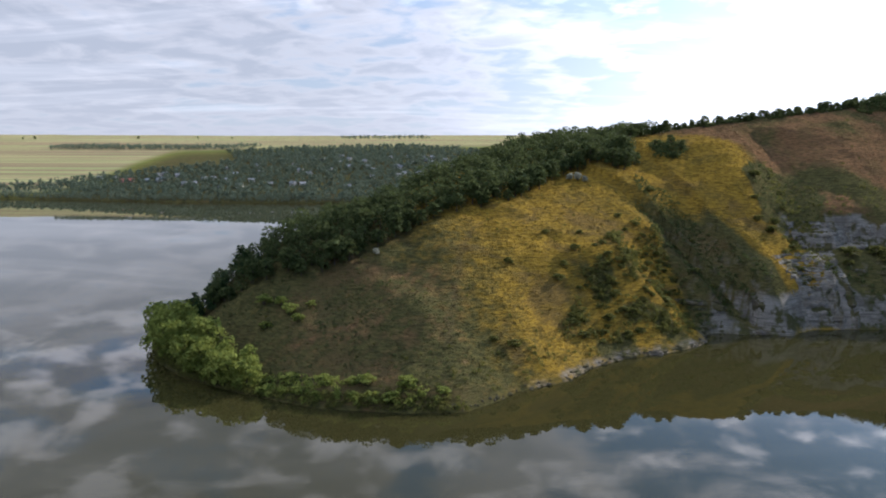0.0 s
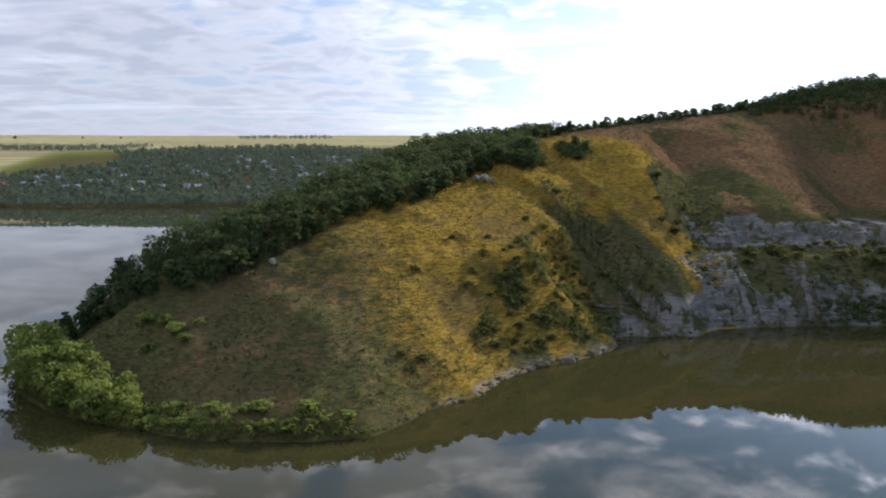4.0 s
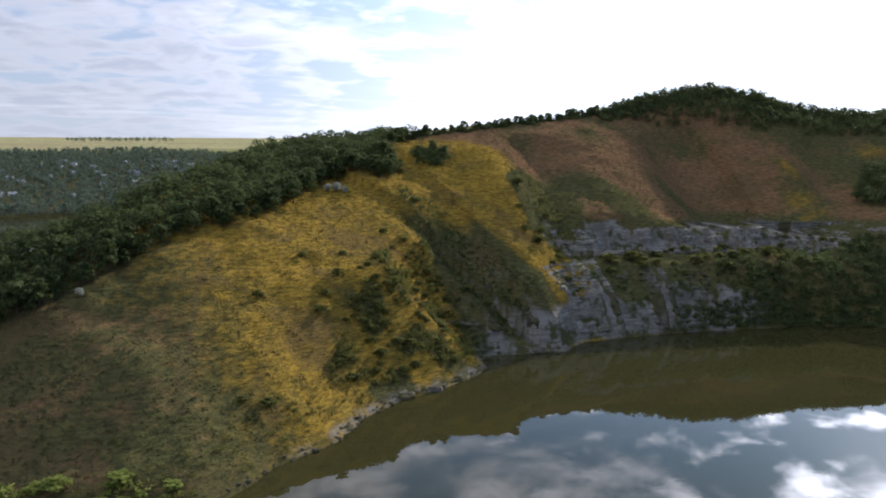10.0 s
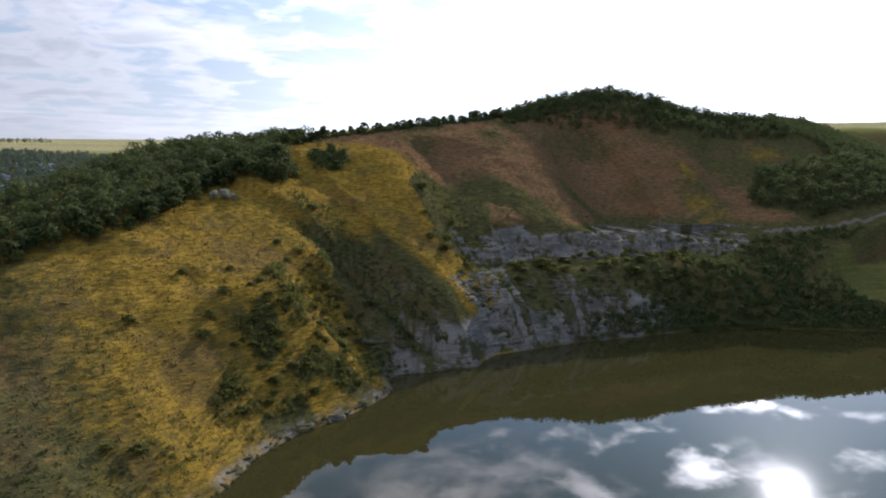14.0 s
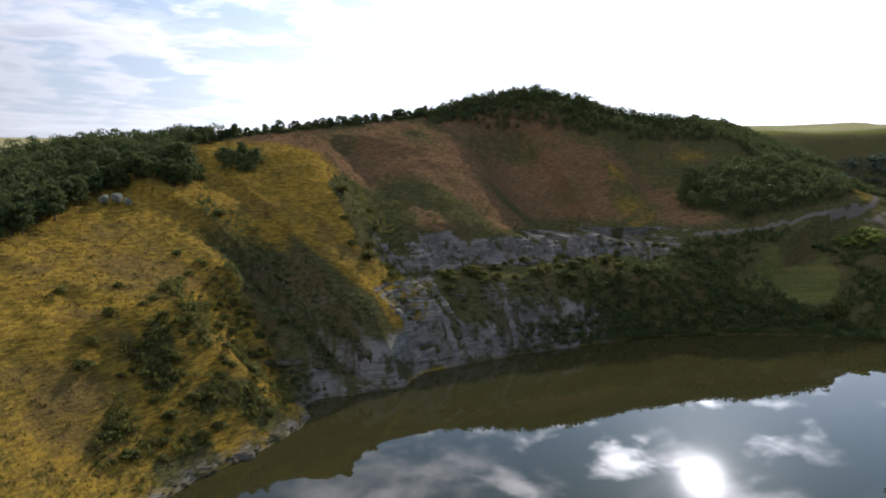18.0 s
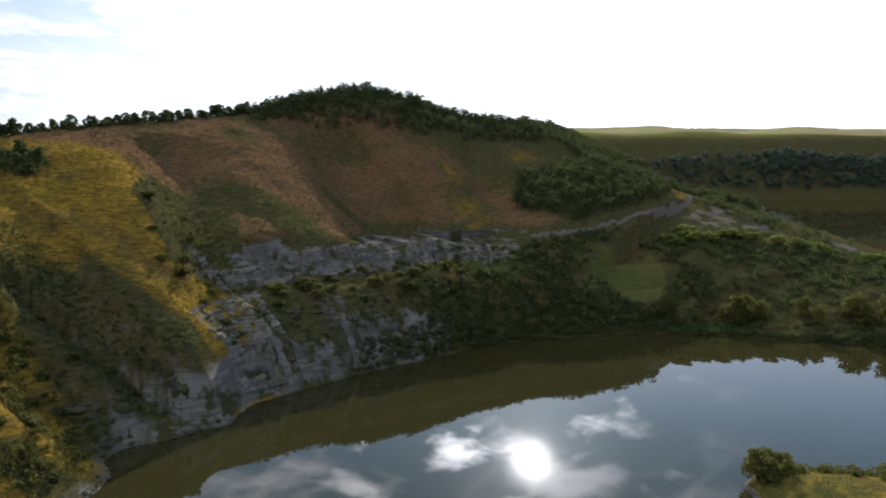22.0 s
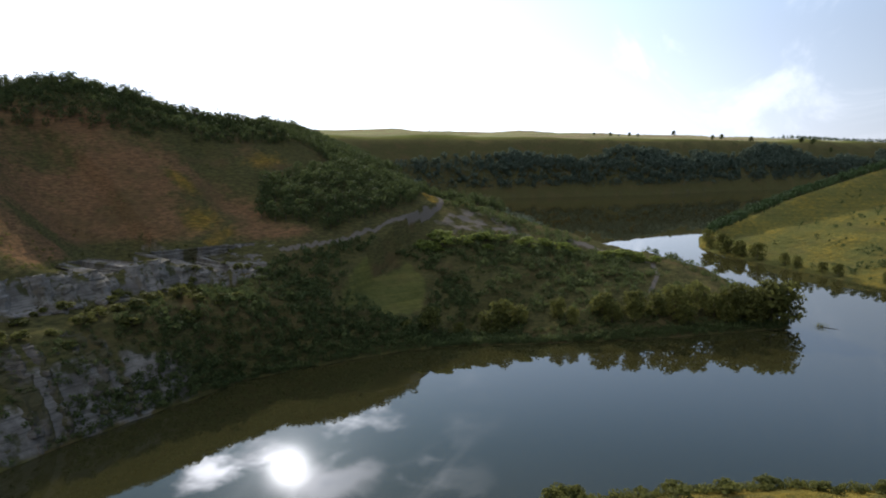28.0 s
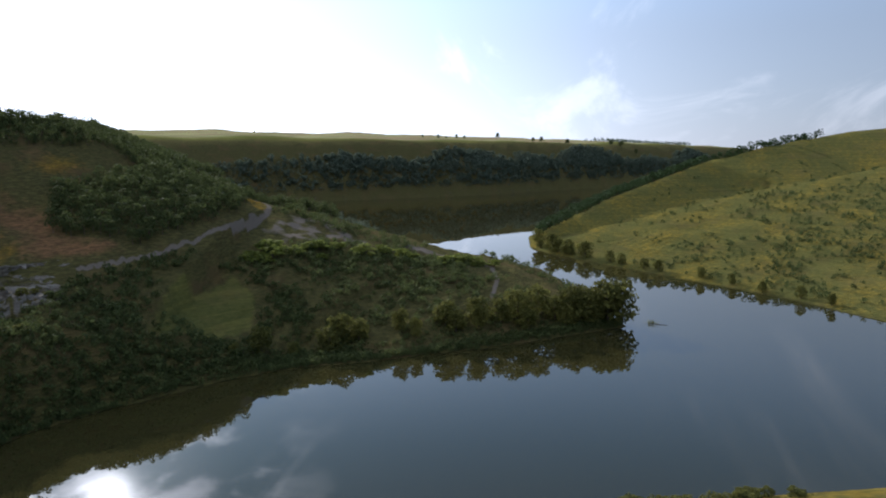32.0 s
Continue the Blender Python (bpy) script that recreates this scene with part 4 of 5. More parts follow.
x1, y1 = scatter(rng, GREEN_GULLY, 2.3, lambda x, y: rng.uniform(0, 1, len(x)) < 0.6)
thicket("dark low scrub filling the gully below the red slope", rng, x1, y1, (0.5, 1.5), OAK)

# hilltop woods, the wood above the track, and the ravine behind
HILLTOP = [(248, 458), (272, 453), (305, 443), (330, 424), (347, 408), (370, 394), (384, 388), (425, 378), (455, 374), (520, 372), (640, 400), (760, 500), (700, 620), (420, 560), (300, 520)]
x1, y1 = scatter(rng, HILLTOP, 4.3, lambda x, y: (y < 512) & (x < 640) & (((x - 398) / 20) ** 2 + ((y - 370) / 11) ** 2 > 1))
woods("wood", "deciduous wood covering the rounded hilltop", rng, x1, y1, (4.5, 7.5), OAK, 96, 0.85)
ridge_top = resample([c[:2] for c in CREST[7:14]], 2.6)
q = np.concatenate([ridge_top + np.array([0.35, 1.0]) * k + rng.uniform(-1.2, 1.2, ridge_top.shape) for k in (-12, -9, -6, -3, 0, 3, 6, 9, 12, 16)])
thicket("undergrowth closing the wood along the hilltop", rng, q[:, 0], q[:, 1], (2.0, 4.2), OAK, 44)
MIDWOOD = [(338, 326), (358, 345), (376, 354), (412, 348), (433, 346), (455, 374), (520, 372), (560, 330), (545, 275), (510, 264), (494, 286), (484, 308), (462, 300), (444, 291), (416, 289), (374, 292), (350, 298)]
x1, y1 = scatter(rng, MIDWOOD, 4.6, lambda x, y: ((x - 398) / 20) ** 2 + ((y - 370) / 11) ** 2 > 1)
woods("wood", "dark wood on the slope above a dirt track", rng, x1, y1, (5.5, 10.5), OAK, 128, 0.70)
RAVINE = [(520, 250), (575, 215), (620, 212), (645, 245), (668, 292), (720, 366), (800, 455), (760, 520), (690, 470), (620, 400), (560, 360)]
x1, y1 = scatter(rng, RAVINE, 5.6, lambda x, y: rng.uniform(0, 1, len(x)) < 0.75)
woods("wood", "trees and thickets down the side valley", rng, x1, y1, (4.0, 8.5), FAR_HAZED, 50, 1.1)
WALL = [(1300, 730), (1402, 652), (1486, 548), (1612, 408), (1712, 300), (1975, 148), (2265, -105), (2700, -425), (2840, -330), (2420, 20), (2180, 240), (1980, 380), (1800, 480), (1680, 640), (1540, 760), (1340, 850)]
x1, y1 = scatter(rng, WALL, 8.5, lambda x, y: (polyline_distance(x, y, INLET_SHORE[11:22])[0] < 88 + bumpy(x, y, 300, 26, 73)) & (rng.uniform(0, 1, len(x)) < (0.60 + 0.4 * smooth(bumpy(x, y, 260, 1.0, 72), -0.6, 0.4)) * (1 - 0.75 * smooth(y, 560, 680))))
woods("wood", "wood on the far side of the lake, greyed for haze", rng, x1, y1, (11.0, 19.0), FAR_HAZED, 48, 1.8)

shore = resample([(1140, 726), (1292, 722), (1394, 646), (1477, 544), (1605, 400), (1705, 292), (1966, 140), (2256, -113)], 5.5)
out = np.concatenate([shore + np.array([1.0, 0.8]) * k + rng.uniform(-3, 3, shore.shape) for k in (8, 13, 18, 24, 30, 37, 45)])
woods("wood", "trees climbing from the far waterline, greyed for haze", rng, out[:, 0], out[:, 1], (5.0, 12.0), FAR_HAZED, 20, 1.6)

# the shore of the spit
spit_w = [(331, 236, 9), (352, 212, 11), (356, 205, 9), (365, 190, 8), (346, 214, 10), (372, 172, 10), (378, 160, 11), (383, 150, 9), (388, 143, 13), (394, 134, 12), (398, 127, 11), (403, 120, 13),
          (405, 112, 12), (402, 116, 10), (408, 103, 15), (411, 98, 19), (396, 122, 9), (384, 138, 9), (369, 167, 8), (374, 158, 9), (413, 104, 13), (321, 242, 5), (339, 226, 6), (360, 182, 7)]
plant("alder", [(a + 0.6, b + 0.6, h * rng.uniform(0.95, 1.35)) for a, b, h in spit_w], rng, "trees along the spit")
upper = [(390, 268), (398, 265), (406, 262), (411, 251), (417, 247), (423, 243), (428, 236), (433, 230), (437, 216), (440, 207), (442, 199), (448, 176), (450, 166), (453, 160), (446, 184), (402, 258), (394, 262), (415, 240), (452, 172), (430, 222)]
plant("bank", [(a + rng.uniform(-2, 2), b + rng.uniform(-2, 2), rng.uniform(3.0, 6.5)) for a, b in upper], rng, "bushes above the meadow")
x1, y1 = scatter(rng, [(382, 272), (406, 262), (420, 248), (436, 220), (444, 208), (456, 184), (416, 160), (394, 194), (405, 229), (388, 256)], 4.2, lambda x, y: rng.uniform(0, 1, len(x)) < 0.85)
thicket("dense dark bushes on the slope below the track", rng, x1, y1, (1.8, 5.0), OAK)

x1, y1 = scatter(rng, [(352, 240), (352, 205), (374, 165), (405, 120), (436, 150), (450, 190), (446, 240), (400, 272)], 2.9, lambda x, y: bumpy(x, y, 30, 1.0, 83) + rng.uniform(-0.6, 0.6, len(x)) > -0.25)
thicket("dark bushes over the slope of the spit", rng, x1, y1, (1.0, 4.0), OAK)
x1, y1 = scatter(rng, [(312, 241), (330, 216), (348, 184), (376, 140), (408, 98), (414, 104), (384, 148), (356, 196), (338, 224), (320, 246)], 3.0)
thicket("dark green bushes lining the shore of the spit", rng, x1, y1, (1.0, 3.0), OAK)

x1, y1 = scatter(rng, [(440, 168), (452, 164), (470, 200), (482, 250), (490, 285), (462, 286), (455, 240), (446, 200)], 4.0, lambda x, y: (rng.uniform(0, 1, len(x)) < 0.7) & ((x - 456) ** 2 + (y - 194) ** 2 > 110))
thicket("dark bushes along the crest of the spit", rng, x1, y1, (1.6, 5.2), OAK)
x1, y1 = scatter(rng, [(415, 104), (450, 108), (485, 116), (524, 140), (556, 169), (590, 186), (622, 207), (600, 225), (545, 200), (500, 170), (460, 140), (425, 120)], 5.0, lambda x, y: rng.uniform(0, 1, len(x)) < 0.6)
thicket("dark bushes down the back of the spit", rng, x1, y1, (1.5, 4.5), OAK)

# bushes on the quarried cliff's bench and face
x1, y1 = scatter(rng, [(165, 296), (200, 296), (235, 292), (275, 282), (300, 276), (308, 286), (280, 300), (235, 308), (190, 311), (168, 308)], 5.6, lambda x, y: rng.uniform(0, 1, len(x)) < 0.38)
plant("shrub", [(a, b, rng.uniform(1.4, 4.0)) for a, b in zip(x1, y1)], rng, "bushes on the cliff's bench")
x1, y1 = scatter(rng, [(150, 283), (270, 267), (274, 280), (230, 300), (200, 300), (152, 302)], 2.5, lambda x, y: bumpy(x, y, 13, 1.0, 89) + rng.uniform(-0.7, 0.7, len(x)) > 0.15 - 0.45 * smooth(x, 172, 190))
thicket("dark bushes rooted on the grey cliff face", rng, x1, y1, (0.9, 2.6), OAK)
brow = [(205 + i * 5.2 + rng.uniform(-1.5, 1.5), 312 + 3 * math.sin(i) - 0.05 * i * i * 0.3, rng.uniform(1.2, 2.8)) for i in range(20)]
plant("shrub", brow, rng, "bushes along the bench")
x1, y1 = scatter(rng, [(185, 350), (250, 345), (330, 345), (400, 380), (380, 430), (260, 440), (170, 410)], 17.0)
thicket("low dark bushes dotted over the reddish hillside", rng, x1, y1, (0.6, 1.6), SHRUB)
x1, y1 = scatter(rng, [(168, 326), (200, 330), (250, 324), (300, 314), (322, 322), (300, 346), (250, 352), (205, 354), (178, 362), (160, 345)], 3.2, lambda x, y: bumpy(x, y, 22, 1.0, 85) + rng.uniform(-0.8, 0.8, len(x)) > -0.25)
thicket("dark low scrub above the quarried face", rng, x1, y1, (0.6, 1.9), SHRUB)
x1, y1 = scatter(rng, [(146, 296), (152, 292), (166, 296), (172, 330), (170, 385), (160, 350), (150, 320)], 2.6)
thicket("dark scrub in the gully beside the spur", rng, x1, y1, (0.8, 2.2), SHRUB)
x1, y1 = scatter(rng, [(215, 277), (256, 273), (292, 253), (318, 240), (330, 262), (310, 285), (270, 296), (225, 300)], 3.0, lambda x, y: rng.uniform(0, 1, len(x)) < 0.8)
thicket("dense dark bushes hiding the foot of the cliff", rng, x1, y1, (1.2, 3.4), OAK)

def off_meadow(x, y):
    r, _ = polyline_distance(x, y, MEADOW, True)
    return ~inside(x, y, MEADOW) & (r > 2.5)


x1, y1 = scatter(rng, [(228, 281), (258, 275), (294, 256), (314, 241), (332, 218), (346, 192), (356, 200), (372, 232), (384, 258), (380, 276), (350, 286), (322, 298), (296, 300), (262, 304), (232, 300)], 3.0,
                 lambda x, y: off_meadow(x, y) & (bumpy(x, y, 34, 1.0, 88) + rng.uniform(-0.7, 0.7, len(x)) > -0.6))
thicket("dense dark bushes over the shaded slope above the shore", rng, x1, y1, (1.6, 4.4), OAK, 50)
x1, y1 = scatter(rng, [(215, 278), (256, 272.5), (292, 252.5), (318, 237), (330, 214), (338, 200), (346, 206), (326, 246), (296, 262), (258, 281), (217, 285)], 2.2)
thicket("dark bushes overhanging the shaded waterline", rng, x1, y1, (1.2, 3.2), OAK, 44)
x1, y1 = scatter(rng, [(246, 282), (292, 262), (318, 246), (332, 226), (340, 240), (322, 252), (306, 268), (318, 284), (300, 296), (262, 300)], 7.0, off_meadow)
woods("wood", "small dark trees on the shaded slope beside a meadow", rng, x1, y1, (4.0, 7.5), OAK, 110, 0.7)

# the hill across the inlet
right_t = [(706, 148, 13), (690, 146, 9), (670, 136, 16), (662, 131, 12), (650, 124, 13), (645, 121, 11), (630, 110, 14), (606, 93, 10), (596, 86, 9), (578, 72, 8), (566, 64, 9), (540, 42, 8), (520, 28, 7), (500, 16, 7), (480, 2, 8), (462, -7, 7)]
plant("alder", [(a + 3, b - 3, h * 0.95) for a, b, h in right_t], rng, "trees along the far shore")
x1, y1 = scatter(rng, [(640, 105), (560, 48), (470, -12), (440, -40), (540, -240), (780, -280), (940, -150), (900, -20), (780, 70)], 7.0, lambda x, y: rng.uniform(0, 1, len(x)) < smooth(bumpy(x, y, 50, 0.6, 61) + 0.35, 0, 1) * (0.3 + 0.6 * smooth(-x, -640, -540)))
thicket("dark bushes scattered over the green pasture", rng, x1, y1, (1.8, 4.6), OAK)
x1, y1 = scatter(rng, [(560, -8), (640, -26), (716, -10), (760, -60), (720, -140), (610, -130), (530, -70)], 4.8, lambda x, y: bumpy(x, y, 34, 1.0, 90) + rng.uniform(-0.8, 0.8, len(x)) > 0.30)
thicket("drifts of dark bushes across the pasture", rng, x1, y1, (1.4, 3.8), OAK, 36)
x1, y1 = scatter(rng, [(575, 62), (520, 20), (470, -14), (445, -40), (520, -110), (610, -40), (640, 40)], 5.0, lambda x, y: bumpy(x, y, 26, 1.0, 87) + rng.uniform(-0.7, 0.7, len(x)) > 0.35)
thicket("dark bushes crowding the lower pasture", rng, x1, y1, (1.2, 3.6), OAK)
x1, y1 = scatter(rng, [(710, 147), (749, 137), (816, 65), (958, -42), (976, -113), (1002, -184), (1080, -160), (1050, 20), (920, 110), (795, 150)], 7.5)
# the darker needle colour stands in for shade on these trees
woods("wood", "dark wood behind the pasture's ridge", rng, x1, y1, (6.0, 13.0), PINE, 80, 1.0)

# the near bank
x1, y1 = scatter(rng, [(196, 150), (204, 151), (213, 144), (224, 127), (235, 106), (245, 73), (237, 72), (225, 104), (213, 128), (198, 144)], 3.8, lambda x, y: rng.uniform(0, 1, len(x)) < 0.4)
plant("shrub", [(a, b, rng.uniform(1.2, 3.2)) for a, b in zip(x1, y1)], rng, "bushes on the near bank")
plant("alder", [(199, 150, 7.5), (203, 149, 6.0), (197, 147, 6.0), (206, 149, 5.0), (208, 147, 4.5), (201, 144, 4.5)], rng, "small willows on the near bank")
x1, y1 = scatter(rng, [(197, 151), (213, 144), (224, 127), (235, 106), (245, 73), (241, 72), (231, 104), (220, 124), (210, 140), (198, 147)], 1.5, lambda x, y: bumpy(x, y, 18, 1.0, 84) + rng.uniform(-0.5, 0.5, len(x)) > -0.5)
thicket("scrubby green bushes along the near bank", rng, x1, y1, (0.7, 2.4), SHRUB)

# the bank with the village
VILLAGE = [(-800, 1165), (-640, 1135), (-390, 1045), (-160, 1022), (60, 1015), (170, 985), (160, 1500), (-60, 1650), (-480, 1590), (-400, 1400), (-560, 1310)]
x1, y1 = scatter(rng, VILLAGE, 9.0, lambda x, y: rng.uniform(0, 1, len(x)) < 0.78)
woods("wood", "trees and orchards between the houses of a village, greyed for haze", rng, x1, y1, (6.0, 12.5), FAR_HAZED, 24, 1.9)
x1, y1 = scatter(rng, [(-950, 1690), (-480, 1640), (-420, 1700), (-900, 1760)], 10.0)
woods("wood", "strip of trees along the edge of the fields", rng, x1, y1, (8.0, 12.0), FAR_HAZED, 30, 1.5)
x1, y1 = scatter(rng, [(-340, 2360), (-40, 2385), (-40, 2430), (-340, 2410)], 16.0)
woods("wood", "strip of trees on the far skyline", rng, x1, y1, (10.0, 16.0), FAR_HAZED, 30, 1.5)
sky_t = [(2370, 522, 15), (2372, 496, 11), (2376, 464, 16), (2380, 438, 12), (2392, 333, 18), (2399, 220, 16), (2400, 195, 19), (2402, 112, 17), (2398, -22, 18), (2395, -52, 20), (2391, -98, 16),
         (2150, 1050, 9), (2300, 560, 10), (-1309, 2246, 8), (-1280, 2262, 12), (-1011, 2395, 12), (-837, 2461, 9), (-731, 2494, 8)]
plant("oak", sky_t, rng, "trees on the skyline")
x1, y1 = scatter(rng, [(2750, 60), (3100, -80), (3300, -420), (3000, -330)], 22.0)
woods("wood", "wood on the valley's far rim", rng, x1, y1, (10.0, 16.0), FAR_HAZED, 30, 1.5)


x1, y1 = scatter(rng, [(-1400, 1092), (-900, 1117), (-680, 1097), (-394, 1029), (-164, 1010), (60, 1002), (60, 1020), (-164, 1030), (-394, 1052), (-680, 1122), (-900, 1140), (-1400, 1110)], 7.5)
woods("wood", "trees lining the far shore", rng, x1, y1, (3.0, 8.0), FAR_HAZED, 30, 1.4)


bank = resample([(-1600, 1075), (-1400, 1090), (-900, 1115), (-680, 1095), (-394, 1027), (-164, 1008), (60, 1000), (190, 935)], 6.0)
bank = np.concatenate([bank + np.array([0.15, 1.0]) * k + rng.uniform(-3, 3, bank.shape) for k in (5, 11, 18, 26, 36)])
woods("wood", "bushy trees overhanging the far waterline", rng, bank[:, 0], bank[:, 1], (4.0, 9.0), FAR_HAZED, 30, 1.4)


# ---- village houses ----
def plaster(name, a, b):
    m, n, bsdf = material(name, 0.85, 0.3)
    info = n.add("ObjectInfo").outputs["Random"]
    co = n.add("TexCoord").outputs["Object"]
    v = n.math("ADD", n.math("MULTIPLY", info, 0.8), n.math("MULTIPLY", n.noise(co, 1.2, 3.0), 0.3))
    n.link(n.mix(v, a, b), bsdf.inputs["Base Color"])
    return m


WALL_PAINT = plaster("house_plaster", (0.44, 0.42, 0.39), (0.27, 0.25, 0.22))
ROOFS = [plaster("grey_roof", (0.15, 0.155, 0.165), (0.27, 0.27, 0.27)), plaster("red_roof", (0.28, 0.09, 0.06), (0.36, 0.15, 0.10)), plaster("pale_roof", (0.36, 0.37, 0.39), (0.24, 0.25, 0.27))]
PINK = plaster("pink_plaster", (0.55, 0.20, 0.22), (0.60, 0.28, 0.28))
DARK_GLASS, _n, _b = material("window_glass", 0.08, 0.5)
_b.inputs["Base Color"].default_value = (0.02, 0.025, 0.03, 1)
DOOR_WOOD = plaster("door_wood", (0.12, 0.07, 0.04), (0.20, 0.12, 0.07))


def box(bm, x0, y0, z0, x1, y1, z1):
    v = [bm.verts.new(c) for c in ((x0, y0, z0), (x1, y0, z0), (x1, y1, z0), (x0, y1, z0), (x0, y0, z1), (x1, y0, z1), (x1, y1, z1), (x0, y1, z1))]
    for f in ((0, 3, 2, 1), (4, 5, 6, 7), (0, 1, 5, 4), (1, 2, 6, 5), (2, 3, 7, 6), (3, 0, 4, 7)):
        bm.faces.new([v[i] for i in f])


def make_house(kind, label):
    root = tagged(new("house"), label, "house", "village houses")
    wall, roof = (PINK if kind == 1 else WALL_PAINT), ROOFS[kind]
    w, d, h, r = (10, 8, 3.2, 3.0) if kind != 2 else (8, 6.5, 2.8, 2.6)
    bm = bmesh.new()
    box(bm, -w / 2, -d / 2, -1.5, w / 2, d / 2, h)
    for sx in (-1, 1):
        a, b, c = bm.verts.new((sx * w / 2, -d / 2, h)), bm.verts.new((sx * w / 2, d / 2, h)), bm.verts.new((sx * w / 2, 0, h + r))
        bm.faces.new((a, b, c))
    part("wall", bm, wall, root)
    bm = bmesh.new()
    for s in (-1, 1):
        e = 0.5
        pts = [(-w / 2 - e, s * (d / 2 + e), h - e * r / d * 2), (w / 2 + e, s * (d / 2 + e), h - e * r / d * 2), (w / 2 + e, 0, h + r), (-w / 2 - e, 0, h + r)]
        lo, hi = [bm.verts.new(p) for p in pts], [bm.verts.new((p[0], p[1], p[2] + 0.22)) for p in pts]
        bm.faces.new(hi)
        bm.faces.new(lo[::-1])
        for i in range(4):
            bm.faces.new((lo[i], lo[(i + 1) % 4], hi[(i + 1) % 4], hi[i]))
    roof_ob = part("roof", bm, roof, root)
    bm = bmesh.new()
    box(bm, 1.6, -0.9, h + r * 0.5, 2.2, -0.3, h + r + 0.9)
    part("chimney", bm, WALL_PAINT, roof_ob)
    for x in (-3.2, 0.0) if w > 9 else (-2.4,):
        bm = bmesh.new()
        box(bm, x - 0.6, -d / 2 - 0.05, 1.0, x + 0.6, -d / 2 + 0.05, 2.3)
        part("window", bm, DARK_GLASS, root)
    bm = bmesh.new()
    box(bm, w / 2 - 2.0, -d / 2 - 0.06, -0.2, w / 2 - 1.0, -d / 2 + 0.05, 2.0)
    part("door", bm, DOOR_WOOD, root)
    return root


def make_village():
    rng = np.random.RandomState(77)
    area = [(-620, 1215), (-480, 1185), (-300, 1110), (-160, 1120), (0, 1180), (60, 1330), (0, 1470), (-150, 1480), (-300, 1400), (-430, 1300), (-560, 1260)]
    x, y = scatter(rng, area, 34.0, lambda a, b: rng.uniform(0, 1, len(a)) < 0.38)
    x, y = np.concatenate([x, [-545, -530, -500, -480, -408, -241, -600]]), np.concatenate([y, [1216, 1214, 1210, 1212, 1172, 1150, 1250]])
    kinds = [int(k) for k in rng.choice([0, 0, 2, 2, 0], len(x))]
    kinds[-7] = kinds[-6] = 1
    labels = ["white plastered village house with a grey gabled roof", "pink village house with a red gabled roof", "small white village house with a pale roof"]
    first = {}
    for a, b, z, k in zip(x, y, height(x, y), kinds):
        m = pose(a, b, float(z), 0, 0, rng.uniform(-35, 35))
        if k in first:
            copy_thing(first[k], m)
        else:
            first[k] = make_house(k, labels[k])
            first[k].matrix_basis = m


make_village()


# ---- reeds off the spit ----
def make_reeds():
    rng = np.random.RandomState(9)
    root = tagged(new("reed_clump"), "small clump of reeds and driftwood standing in the water", "reeds")
    blades = []
    for _ in range(90):
        x, y, h = rng.normal(0, 1.1), rng.normal(0, 0.5), rng.uniform(0.8, 2.2)
        a, l = rng.uniform(0, 6.28), rng.uniform(-0.35, 0.35, 2)
        w = np.array([math.cos(a), math.sin(a), 0]) * 0.06
        p = np.array([x, y, -0.2])
        q = np.array([x + l[0], y + l[1], h])
        blades.append([p - w, p + w, q + w * 0.3, q - w * 0.3])
    part("blade", quads_mesh("reeds", blades, SHRUB), SHRUB, root)
    bm = bmesh.new()
    tube(bm, [(-0.5, 0, 0.05), (-4.0, 0.6, 0.12), (-7.5, 0.2, 0.2)], [0.14, 0.11, 0.05], 6)
    part("driftwood", bm, BARK, root)
    root.matrix_basis = pose(417, 83.5, 0, 0, 0, 70)


make_reeds()


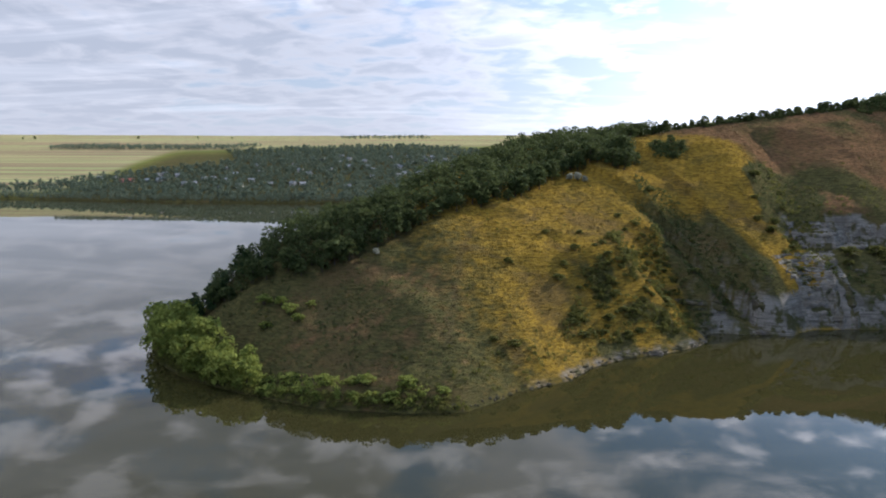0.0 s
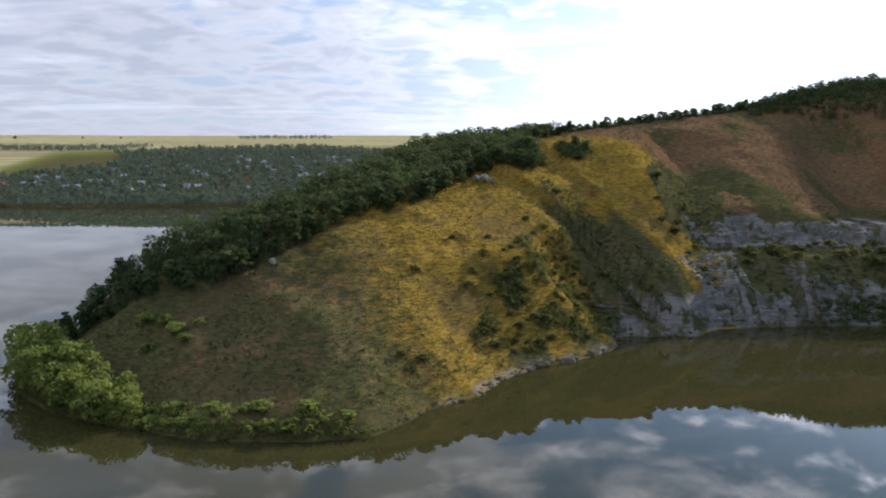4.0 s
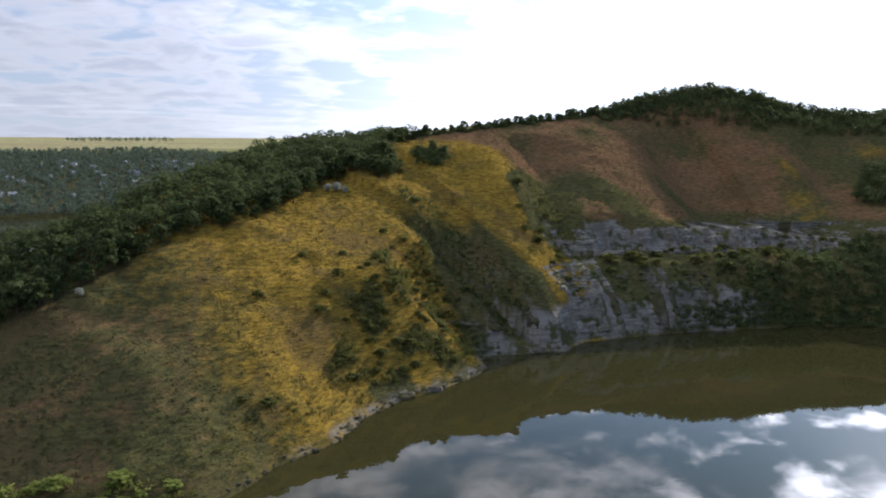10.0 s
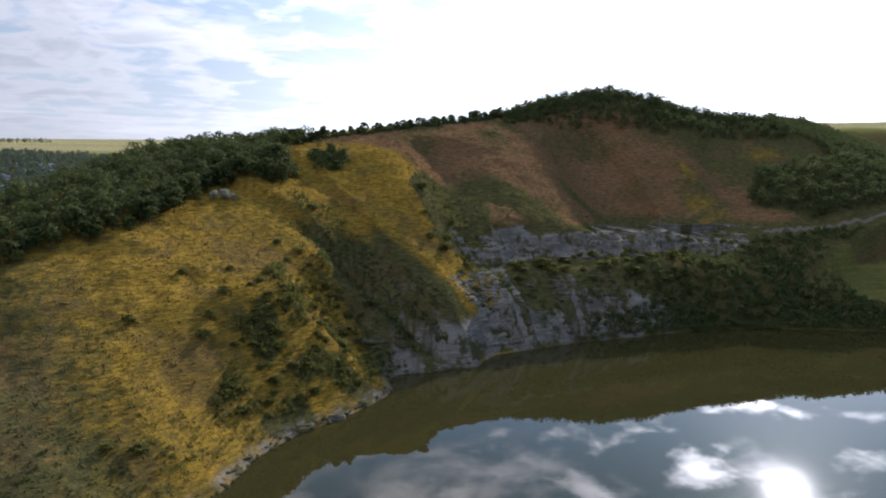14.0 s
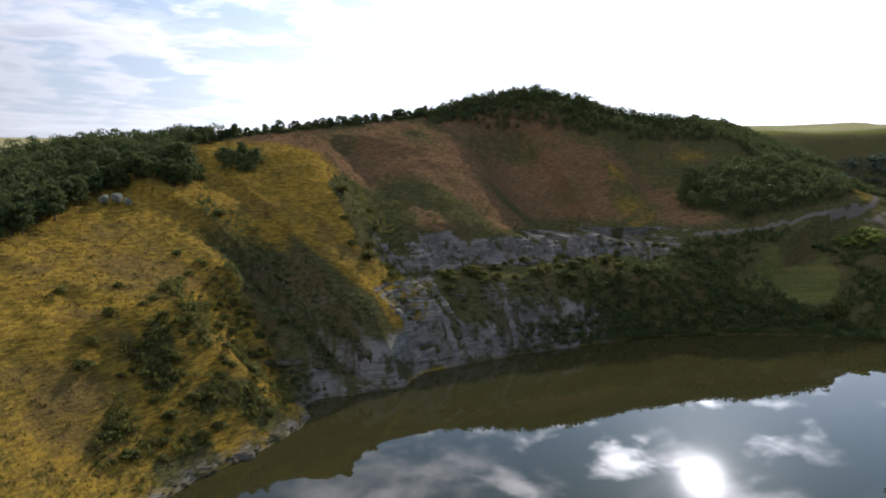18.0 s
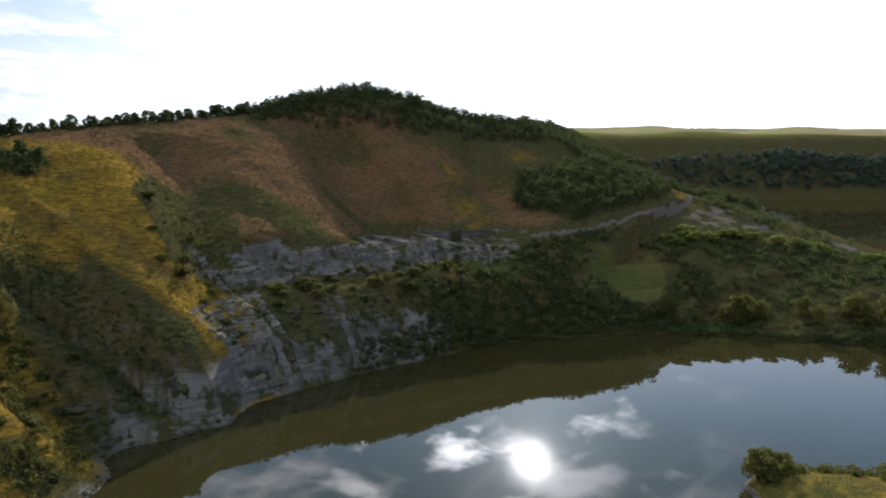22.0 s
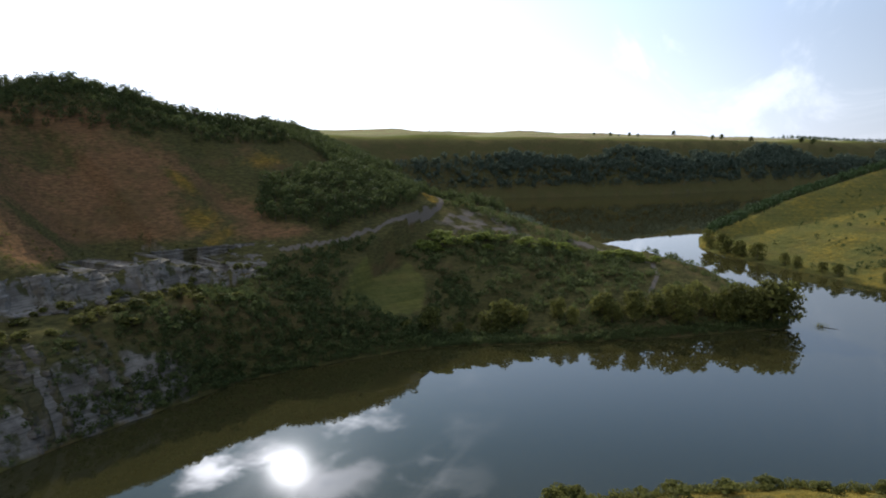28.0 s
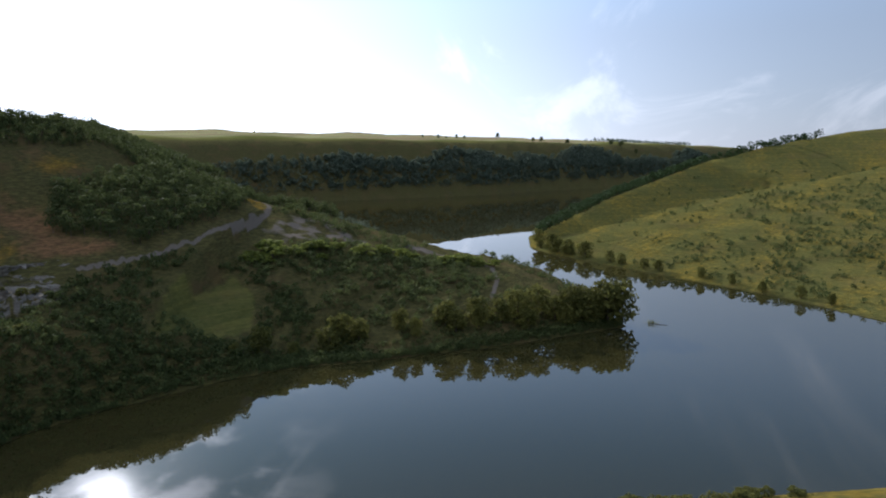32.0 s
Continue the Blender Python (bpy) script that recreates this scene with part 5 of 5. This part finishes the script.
# ---- grass ----
def make_grass(label, area, gap, tall, seed):
    """Tussocks of standing grass that take the ground's own cover and colour."""
    rng = np.random.RandomState(seed)
    x, y = scatter(rng, area, gap)
    z = height(x, y)
    e = 1.0
    slope = np.hypot(height(x + e, y) - z, height(x, y + e) - z)
    ok = (z > 0.4) & (slope < 1.1)
    x, y, z, slope = x[ok], y[ok], z[ok], slope[ok]
    clump = smooth(bumpy(x, y, 6, 1.0, seed) + rng.uniform(-0.6, 0.6, len(x)), -0.5, 0.6)
    ok = rng.uniform(0, 1, len(x)) < 0.35 + 0.65 * clump
    x, y, z, slope = x[ok], y[ok], z[ok], slope[ok]
    zone, layer = ground_zones(x, y, z, slope)
    ok = layer[:, 1] < 0.3
    x, y, z, zone, layer = x[ok], y[ok], z[ok], zone[ok], layer[ok]
    n, k = len(x), 4
    h = rng.uniform(tall[0], tall[1], n) * 0.8
    # each tussock is a low ragged mound, longer along the slope's contour
    gx, gy = height(x + 1.0, y) - z, height(x, y + 1.0) - z
    a = np.arctan2(gx, -gy) + rng.normal(0, 0.35, n)
    w, l = h * rng.uniform(0.9, 1.5, n), h * rng.uniform(1.0, 1.9, n)
    u, v = np.stack([np.cos(a), np.sin(a)], 1), np.stack([-np.sin(a), np.cos(a)], 1)
    ring = []
    for su, sv in ((1, 0), (0, 1), (-1, 0), (0, -1)):
        p = np.stack([x, y], 1) + u * (su * l)[:, None] + v * (sv * w)[:, None]
        ring.append(np.column_stack([p, height(p[:, 0], p[:, 1]) - 0.05]))
    top = np.column_stack([x + rng.uniform(-0.3, 0.3, n) * w, y + rng.uniform(-0.3, 0.3, n) * w, z + h])
    tri = [np.stack([ring[i], ring[(i + 1) % 4], top], 1) for i in range(4)]
    co = np.stack(tri, 1).reshape(-1, 3)
    me = quads_mesh("grass", co, GROUND, 3)
    zone[:, 2] = 0
    for name, val in (("zone", zone), ("layer", layer)):
        at = me.attributes.new(name, "FLOAT_COLOR", "POINT")
        at.data.foreach_set("color", np.repeat(val, 3 * k, axis=0).astype(np.float32).ravel())
    tagged(new("grass", me), label, "grass", kind="stuff")


make_grass("dry yellow grass in tussocks over the near hill", [(-95, 262), (-60, 205), (0, 188), (22, 206), (60, 238), (98, 264), (145, 280), (170, 345), (180, 428), (110, 428), (95, 365), (30, 335), (-60, 280)], 1.0, (0.15, 0.42), 41)
make_grass("reddish dry grass on the hillside", [(165, 345), (250, 350), (330, 345), (400, 385), (350, 430), (262, 455), (170, 428)], 1.1, (0.12, 0.34), 42)
make_grass("green pasture grass on the hill across the inlet", [(695, 130), (600, 85), (500, 15), (440, -25), (510, -190), (760, -230), (930, -110), (900, -20), (800, 60)], 2.4, (0.2, 0.5), 43)
make_grass("yellow grass on the near bank", [(189, 152), (213, 145), (235, 107), (249, 58), (224, 56), (181, 138)], 0.6, (0.08, 0.20), 44)
